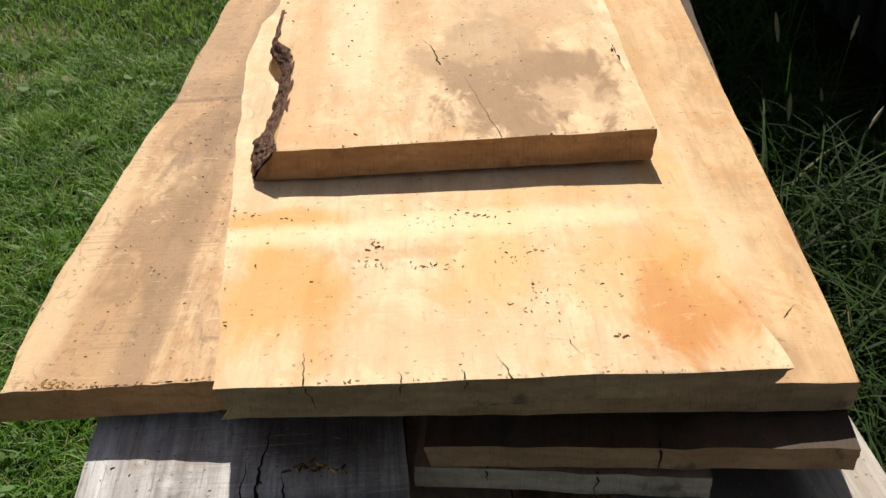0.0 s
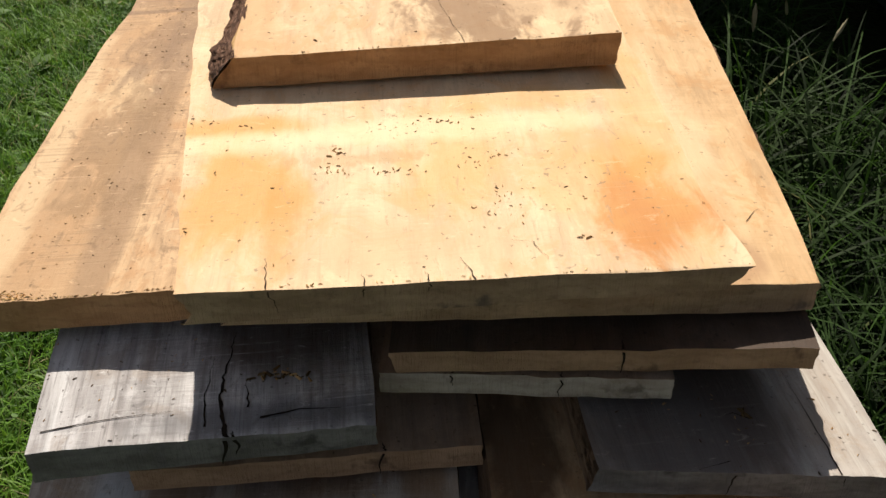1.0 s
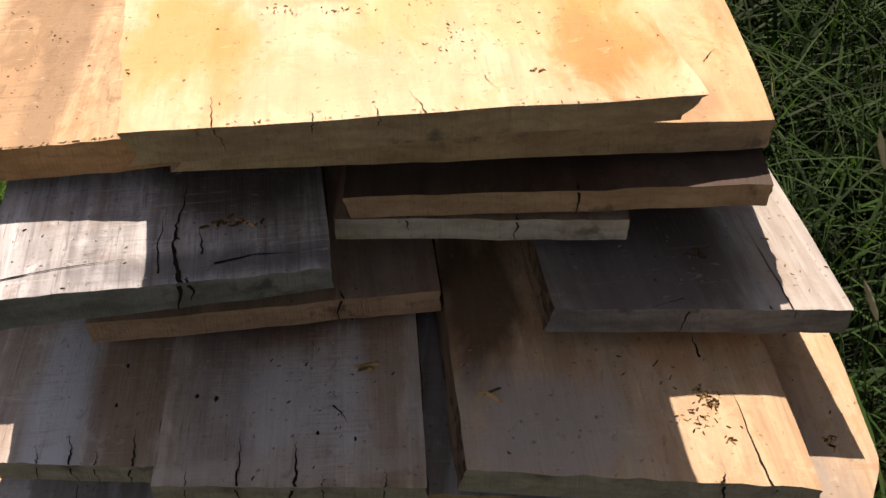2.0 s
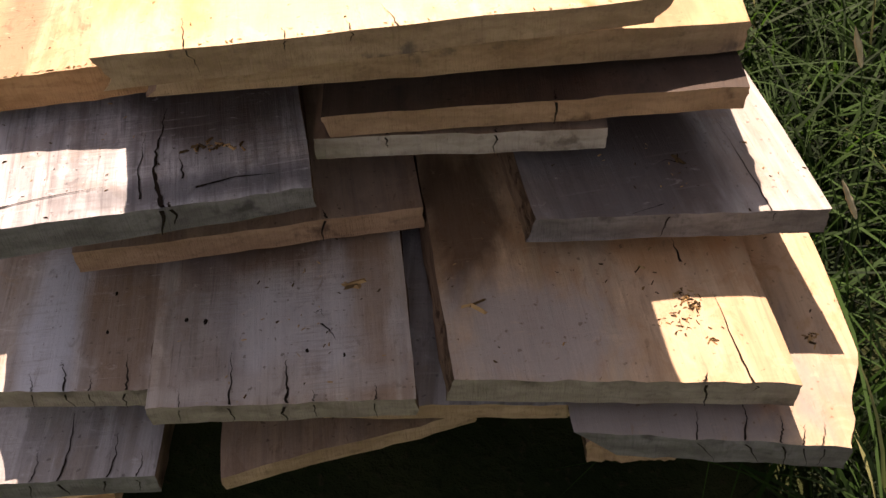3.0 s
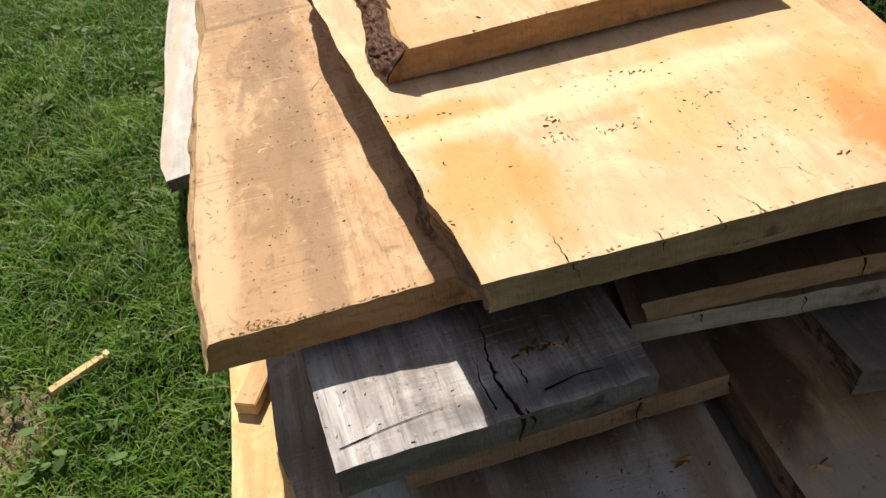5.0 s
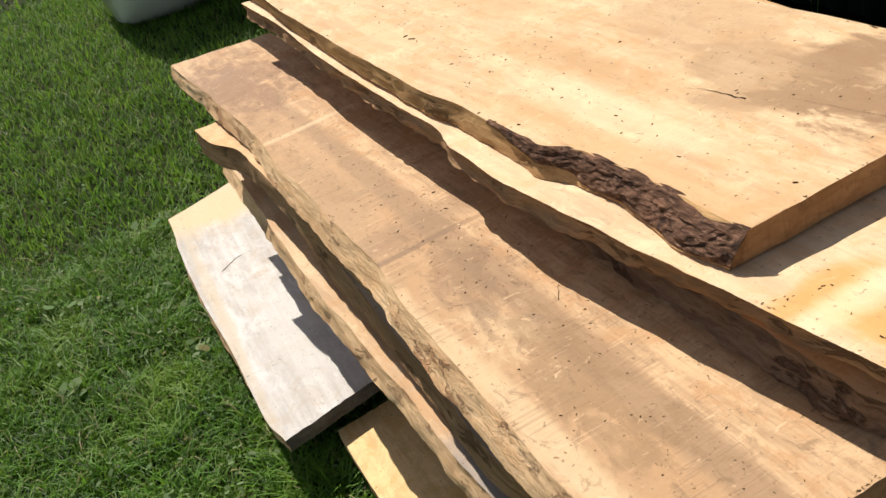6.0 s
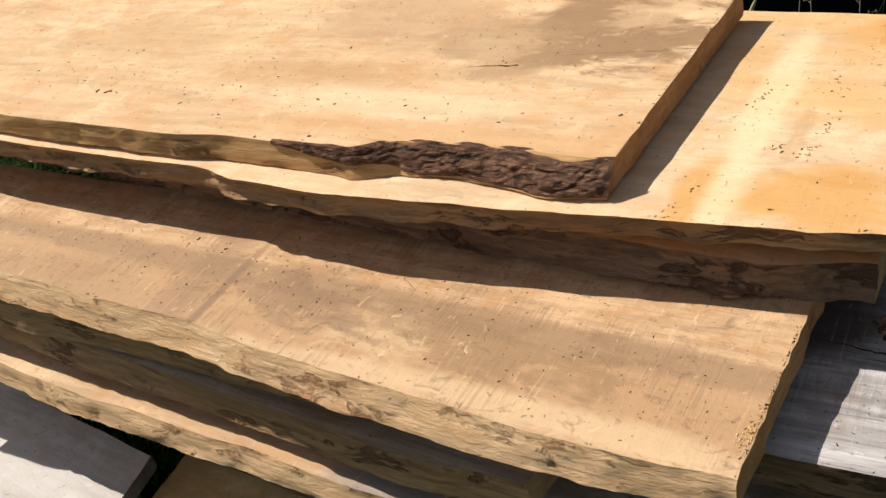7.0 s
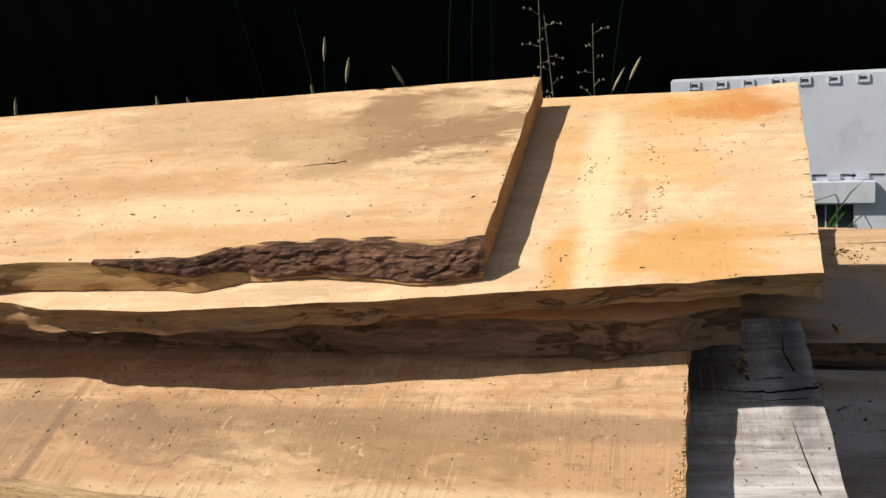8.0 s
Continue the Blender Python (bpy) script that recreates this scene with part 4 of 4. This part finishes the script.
chips("bark crumbs on the sunlit edge of the lower board", slab_k, [(0.76, 0.135, 0.02, 0.010, 60, 0.004), (0.71, 0.10, 0.03, 0.012, 34, 0.0032), (0.79, 0.065, 0.008, 0.005, 10, 0.004), (0.66, 0.19, 0.02, 0.02, 8, 0.005), (0.5, 0.2, 0.3, 0.12, 60, 0.003), (0.1, 0.12, 0.01, 0.004, 3, 0.012)], [CH_TAN, CH_DARK], 8)
chips("pale splinters on the grey boards", slab_j, [(0.78, 0.20, 0.02, 0.006, 5, 0.012), (0.6, 0.12, 0.2, 0.08, 60, 0.003)], [CH_TAN, CH_DARK], 9)
chips("crumbs on the board end", slab_m, [(0.86, 0.17, 0.01, 0.007, 20, 0.0045), (0.8, 0.2, 0.1, 0.1, 20, 0.003)], [CH_DARK, CH_TAN], 10)
chips("dark flakes on the cracked grey board", slab_e, [(0.72, 0.105, 0.04, 0.006, 30, 0.006), (0.3, 0.1, 0.2, 0.06, 40, 0.0025)], [CH_DARK, CH_TAN], 11)
chips("grit on the grey board", slab_h, [(0.6, 0.1, 0.2, 0.06, 40, 0.003), (0.58, 0.11, 0.006, 0.003, 2, 0.014)], [CH_TAN, CH_DARK], 12)

chips("loose splinters hanging on the sawn end", slab_b, [(u, 0.004, 0.03, 0.003, 7, 0.0024) for u in (0.2, 0.37, 0.52, 0.7, 0.82)], [W_YELLOW, CH_TAN], 13, "splinters")
chips("torn pale fibres at the sawn end", slab_c, [(0.17, 0.010, 0.035, 0.007, 60, 0.003), (0.5, 0.006, 0.15, 0.003, 22, 0.002), (0.3, 0.006, 0.1, 0.003, 14, 0.002)], [W_YELLOW, W_YELLOW, CH_TAN], 14, "splinters")
# ---- spacer sticks between the layers ----
timber("spacer_stick", "short tan offcut lying on the lowest yellow board", (-0.695, 1.36, 0.1165), (-0.762, 1.13, 0.1165), 0.05, 0.032, W_D)
for y in (0.75, 1.5):
    timber("bearer", "thin squared timber under the lowest yellow board", (-0.70 - 0.1 * y, y, 0.0), (-0.46 - 0.12 * y, y + 0.03, 0.0), 0.08, 0.0745, W_BROWN)
stick = timber("split_stick", "pale split stick lying on the lawn", (-1.272, 1.359, 0.035), (-1.150, 1.468, 0.038), 0.022, 0.014, W_YELLOW)
for y in (1.3, 2.2):
    timber("spacer_stick", "dark spacer stick between two boards", (-0.02, y, 0.752), (0.20, y + 0.04, 0.752), 0.05, 0.10, W_BROWN)

# ---- white wrapped bales ----
def make_bale(at, r, length, yaw, seed):
    n = Nodes("white_film")
    co = n.coord()
    w = n.noise(n.scale(co, (1, 1, 3)), 5, 5, 0.6)
    n.bump(n.noise(n.scale(co, (1, 4, 1)), 9, 5), 0.5, 0.02)
    mat = n.done(n.mix(w, (0.93, 0.94, 0.95), (0.85, 0.87, 0.88)), 0.28, 0, 0.5)
    verts, faces = [], []
    ka, kl = 40, 16
    for i in range(kl + 1):
        f = i / kl * 2 - 1
        rr = r * (1 - 0.22 * abs(f) ** 5) if abs(f) < 0.99 else r * 0.55
        x = length / 2 * math.copysign(min(1.0, abs(f) ** 0.8), f)
        for a in range(ka):
            t = 2 * math.pi * a / ka
            q = rr * (1 + 0.025 * nz(math.cos(t) * 2, math.sin(t) * 2, f * 2 + seed) - 0.05 * max(0, nz(t * 3, f * 6, seed)) )
            verts.append((x, q * math.cos(t), max(-r * 0.93, q * math.sin(t))))
    for i in range(kl):
        for a in range(ka):
            b = (a + 1) % ka
            faces.append((i * ka + a, i * ka + b, (i + 1) * ka + b, (i + 1) * ka + a))
    faces.append(tuple(range(ka)))
    faces.append(tuple(kl * ka + a for a in reversed(range(ka))))
    ob = new("wrapped_bale", mesh_of("wrapped_bale", verts, faces, [mat], None, True))
    ob.matrix_world = pose(at[0], at[1], r * 0.93, 0, 0, yaw)
    tagged(ob, "round hay bale wrapped in white plastic film on the grass", "hay bale", "white bales")


make_bale((-0.72, 7.25, 0), 0.66, 1.3, 10, 1.0)
make_bale((0.17, 6.05, 0), 0.64, 1.25, 6, 4.0)


# ---- pale plastic panel against the wall ----
def box(bm, x0, x1, y0, y1, z0, z1, bev=0.003):
    r = bmesh.ops.create_cube(bm, size=1)
    vs = r["verts"]
    bmesh.ops.scale(bm, vec=(x1 - x0, y1 - y0, z1 - z0), verts=vs)
    bmesh.ops.translate(bm, vec=((x0 + x1) / 2, (y0 + y1) / 2, (z0 + z1) / 2), verts=vs)
    es = list({e for v in vs for e in v.link_edges})
    bmesh.ops.bevel(bm, geom=es, offset=bev, segments=2, affect="EDGES")


def bm_part(name, bm, mat, parent, label=""):
    me = bpy.data.meshes.new(name)
    bm.to_mesh(me)
    bm.free()
    me.materials.append(mat)
    return part(name, me, parent, label)


def make_panel():
    n = Nodes("grey_plastic")
    co = n.coord()
    dirt = n.noise(co, 8, 5)
    mat = n.done(n.mix(n.step(dirt, 0.45, 0.75), (0.68, 0.74, 0.84), (0.54, 0.59, 0.67)), 0.45, 0, 0.4)
    n2 = Nodes("dark_grille")
    dark = n2.done(n2.mix(n2.noise(n2.coord(), 40), (0.03, 0.035, 0.04), (0.07, 0.075, 0.08)), 0.6, 0, 0.3)
    root = new("plastic_panel")
    tagged(root, "pale grey moulded plastic panel with clips beside the shed", "plastic panel")
    L = 1.0
    bm = bmesh.new()
    box(bm, 0, 0.03, -L, 0, 0.333, 0.625, 0.004)
    bm_part("upper_panel", bm, mat, root)
    bm = bmesh.new()
    box(bm, 0.002, 0.03, -0.34, 0, 0.0, 0.329, 0.004)
    box(bm, 0.002, 0.03, -L, -0.505, 0.0, 0.329, 0.004)
    box(bm, 0.002, 0.03, -0.505, -0.34, 0.0, 0.165, 0.004)
    box(bm, 0.002, 0.03, -0.505, -0.34, 0.245, 0.329, 0.004)
    bm_part("lower_panel", bm, mat, root)
    bm = bmesh.new()
    box(bm, -0.016, 0.0, -0.565, -0.20, 0.252, 0.318, 0.003)
    bm_part("flap", bm, mat, root)
    grille = bmesh.new()
    box(grille, 0.024, 0.029, -0.503, -0.342, 0.167, 0.243, 0.001)
    bm_part("grille", grille, dark, root, "dark recessed grille")
    for y in (-0.37, -0.40, -0.43, -0.46):
        bm = bmesh.new()
        box(bm, 0.010, 0.022, y - 0.002, y + 0.002, 0.167, 0.243, 0.0008)
        bm_part("grille_bar", bm, mat, root)
    for i in range(12):
        y = -0.07 - 0.0765 * i
        bm = bmesh.new()
        box(bm, -0.004, 0.0, y - 0.017, y - 0.012, 0.594, 0.618, 0.001)
        box(bm, -0.004, 0.0, y + 0.012, y + 0.017, 0.594, 0.618, 0.001)
        box(bm, -0.004, 0.0, y - 0.012, y + 0.012, 0.594, 0.600, 0.001)
        clip = bm_part("clip", bm, mat, root)
        bm = bmesh.new()
        box(bm, -0.002, 0.0, y - 0.008, y + 0.008, 0.603, 0.611, 0.0006)
        bm_part("clip_slot", bm, dark, clip, "dark clip slot")
    for i in range(12):
        y = -0.07 - 0.0765 * i
        bm = bmesh.new()
        box(bm, -0.006, 0.0, y - 0.018, y + 0.018, 0.320, 0.336, 0.001)
        bm_part("hinge_clip", bm, mat, root)
    root.matrix_world = pose(1.17, 0.945, -0.01, -3.5, 15, 0)


make_panel()

# ---- clover and plantain leaves in the lawn, weeds by the wall ----
def leaves(name, label, pts, size, mat, seed, zr=(0.02, 0.06)):
    rs = np.random.RandomState(seed)
    verts, faces = [], []
    for x, y in pts:
        s = size * rs.uniform(0.5, 1.4)
        z, az = rs.uniform(*zr), rs.uniform(0, 6.28)
        tx, ty = rs.uniform(-0.6, 0.6, 2)
        base = len(verts)
        for a, r in ((0, 1.0), (0.9, 0.75), (1.9, 0.6), (3.14, 0.5), (4.38, 0.6), (5.38, 0.75)):
            dx, dy = s * r * math.cos(a), s * r * 0.75 * math.sin(a)
            px, py = dx * math.cos(az) - dy * math.sin(az), dx * math.sin(az) + dy * math.cos(az)
            verts.append((x + px, y + py, z + px * tx + py * ty))
        faces.append(tuple(range(base, base + 6)))
    ob = new(name, mesh_of(name, verts, faces, [mat]))
    return tagged(ob, label, "lawn weeds", kind="stuff")


clump = np.random.RandomState(40)
centres = np.stack([clump.uniform(-3.2, -0.7, 150), clump.uniform(0.3, 4.5, 150)], 1)
pts = np.concatenate([c + clump.normal(0, 0.05, (14, 2)) for c in centres])
leaves("clover", "pale clover leaves scattered in the lawn", pts, 0.012, CLOVER, 41)
centres = np.stack([clump.uniform(-3.0, -0.8, 45), clump.uniform(0.3, 4.0, 45)], 1)
leaves("plantain", "broad plantain leaves in the lawn", np.concatenate([c + clump.normal(0, 0.03, (5, 2)) for c in centres]), 0.028, CLOVER, 42, (0.03, 0.06))


def wall_side(p):
    return (p[:, 0] < 1.64 - 0.20 * p[:, 1]) & ~((p[:, 0] > 0.92) & (p[:, 1] < 1.05))


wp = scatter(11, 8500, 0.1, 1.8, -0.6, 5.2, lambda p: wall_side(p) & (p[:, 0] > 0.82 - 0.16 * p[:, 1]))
blades("tall_weeds", "tall drooping grass beside the shed wall, its green darkened for shade", wp, 0.42, 0.0115, 1.5, 6, WEED_SHADED, 12, 0.9)
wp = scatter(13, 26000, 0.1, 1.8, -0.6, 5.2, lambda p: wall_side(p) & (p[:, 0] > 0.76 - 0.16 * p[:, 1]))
blades("low_weeds", "dense low grass beside the stack, shade put into its near-black green", wp, 0.20, 0.007, 1.0, 3, UNDER_SHADE, 14)
wp = scatter(15, 160, 0.4, 1.6, 0.3, 4.0, lambda p: wall_side(p) & (p[:, 0] > 0.92 - 0.16 * p[:, 1]))


def seed_heads(pts, seed, tall=0.45):
    n = Nodes("seed_head")
    mat = n.done(n.mix(n.noise(n.coord(), 90), (0.30, 0.27, 0.15), (0.48, 0.43, 0.28)), 0.8, 0, 0.2)
    rs = np.random.RandomState(seed)
    for x, y in pts:
        h, lx, ly = rs.uniform(tall, tall + 0.3), rs.uniform(-0.12, 0.12), rs.uniform(-0.12, 0.12)
        root = new("seeding_grass")
        root.location = (x, y, 0)
        tagged(root, "thin grass stalk with a pale seed head", "grass stalk", "seed stalks by the wall")
        verts, faces = [], []
        for i in range(7):
            f = i / 6
            for a in range(3):
                t = a * 2.094
                verts.append((lx * f * f + 0.0013 * math.cos(t), ly * f * f + 0.0013 * math.sin(t), h * f))
        for i in range(6):
            for a in range(3):
                faces.append((3 * i + a, 3 * i + (a + 1) % 3, 3 * i + 3 + (a + 1) % 3, 3 * i + 3 + a))
        part("stalk", mesh_of("stalk", verts, faces, [WEED_SHADED]), root)
        verts, faces = [], []
        for i in range(9):
            f = i / 8
            r = 0.0055 * math.sin(math.pi * (0.08 + 0.9 * f)) ** 0.7 * rs.uniform(0.8, 1.2)
            g = 1 + f * 0.13
            for a in range(6):
                t = a * 1.047
                verts.append((lx * g * g + r * math.cos(t), ly * g * g + r * math.sin(t), h * (1 + f * 0.11)))
        for i in range(8):
            for a in range(6):
                faces.append((6 * i + a, 6 * i + (a + 1) % 6, 6 * i + 6 + (a + 1) % 6, 6 * i + 6 + a))
        part("seed_head", mesh_of("seed_head", verts, faces, [mat]), root)


seed_heads(wp[:26], 16)
seed_heads(np.array([(1.28, 1.62), (1.25, 1.70), (1.31, 1.55), (1.15, 2.25), (1.2, 2.1), (1.22, 2.5), (1.33, 1.2)]), 17, 0.85)


def dry_weed(x, y, tall, lean, seed):
    """A dead branching stalk with small pale seed buds."""
    n = Nodes("dry_stalk")
    mat = n.done(n.mix(n.noise(n.coord(), 60), (0.20, 0.17, 0.11), (0.42, 0.38, 0.28)), 0.85, 0, 0.15)
    rs = random.Random(seed)
    root = new("dry_weed")
    root.location = (x, y, 0)
    tagged(root, "dead branching weed stalk with pale buds by the wall", "weed", "dead stalks by the wall")

    def tube(pts, r):
        verts, faces = [], []
        for i, p in enumerate(pts):
            w = r * (1 - 0.6 * i / (len(pts) - 1))
            for a in range(4):
                t = a * math.pi / 2
                verts.append((p[0] + w * math.cos(t), p[1] + w * math.sin(t), p[2]))
        for i in range(len(pts) - 1):
            for a in range(4):
                b = (a + 1) % 4
                faces.append((4 * i + a, 4 * i + b, 4 * i + 4 + b, 4 * i + 4 + a))
        return verts, faces

    def stem_at(f):
        return Vector((0.02 * math.sin(f * 5 + seed), lean * f * f, tall * f))

    part("stem", mesh_of("stem", *tube([stem_at(i / 9) for i in range(10)], 0.0022), [mat]), root)
    for i in range(7):
        f = 0.66 + 0.05 * i
        a, sg = stem_at(f), 1 if i % 2 else -1
        b = a + Vector((rs.uniform(-0.02, 0.02), sg * rs.uniform(0.02, 0.05), rs.uniform(-0.005, 0.03)))
        twig = part("twig", mesh_of("twig", *tube([a, a.lerp(b, 0.5) + Vector((0, 0, 0.004)), b], 0.0011), [mat]), root)
        for q in (b, a.lerp(b, 0.55) + Vector((0, 0, 0.006))):
            bm = bmesh.new()
            bmesh.ops.create_icosphere(bm, subdivisions=1, radius=0.0032)
            for v in bm.verts:
                v.co = Vector((v.co.x, v.co.y, v.co.z * 1.5)) + q
            bm_part("bud", bm, mat, twig, "small pale seed bud")


dry_weed(1.17, 1.34, 0.93, -0.02, 3)
dry_weed(1.15, 1.27, 0.86, 0.03, 8)
dry_weed(1.20, 1.20, 0.82, -0.03, 5)
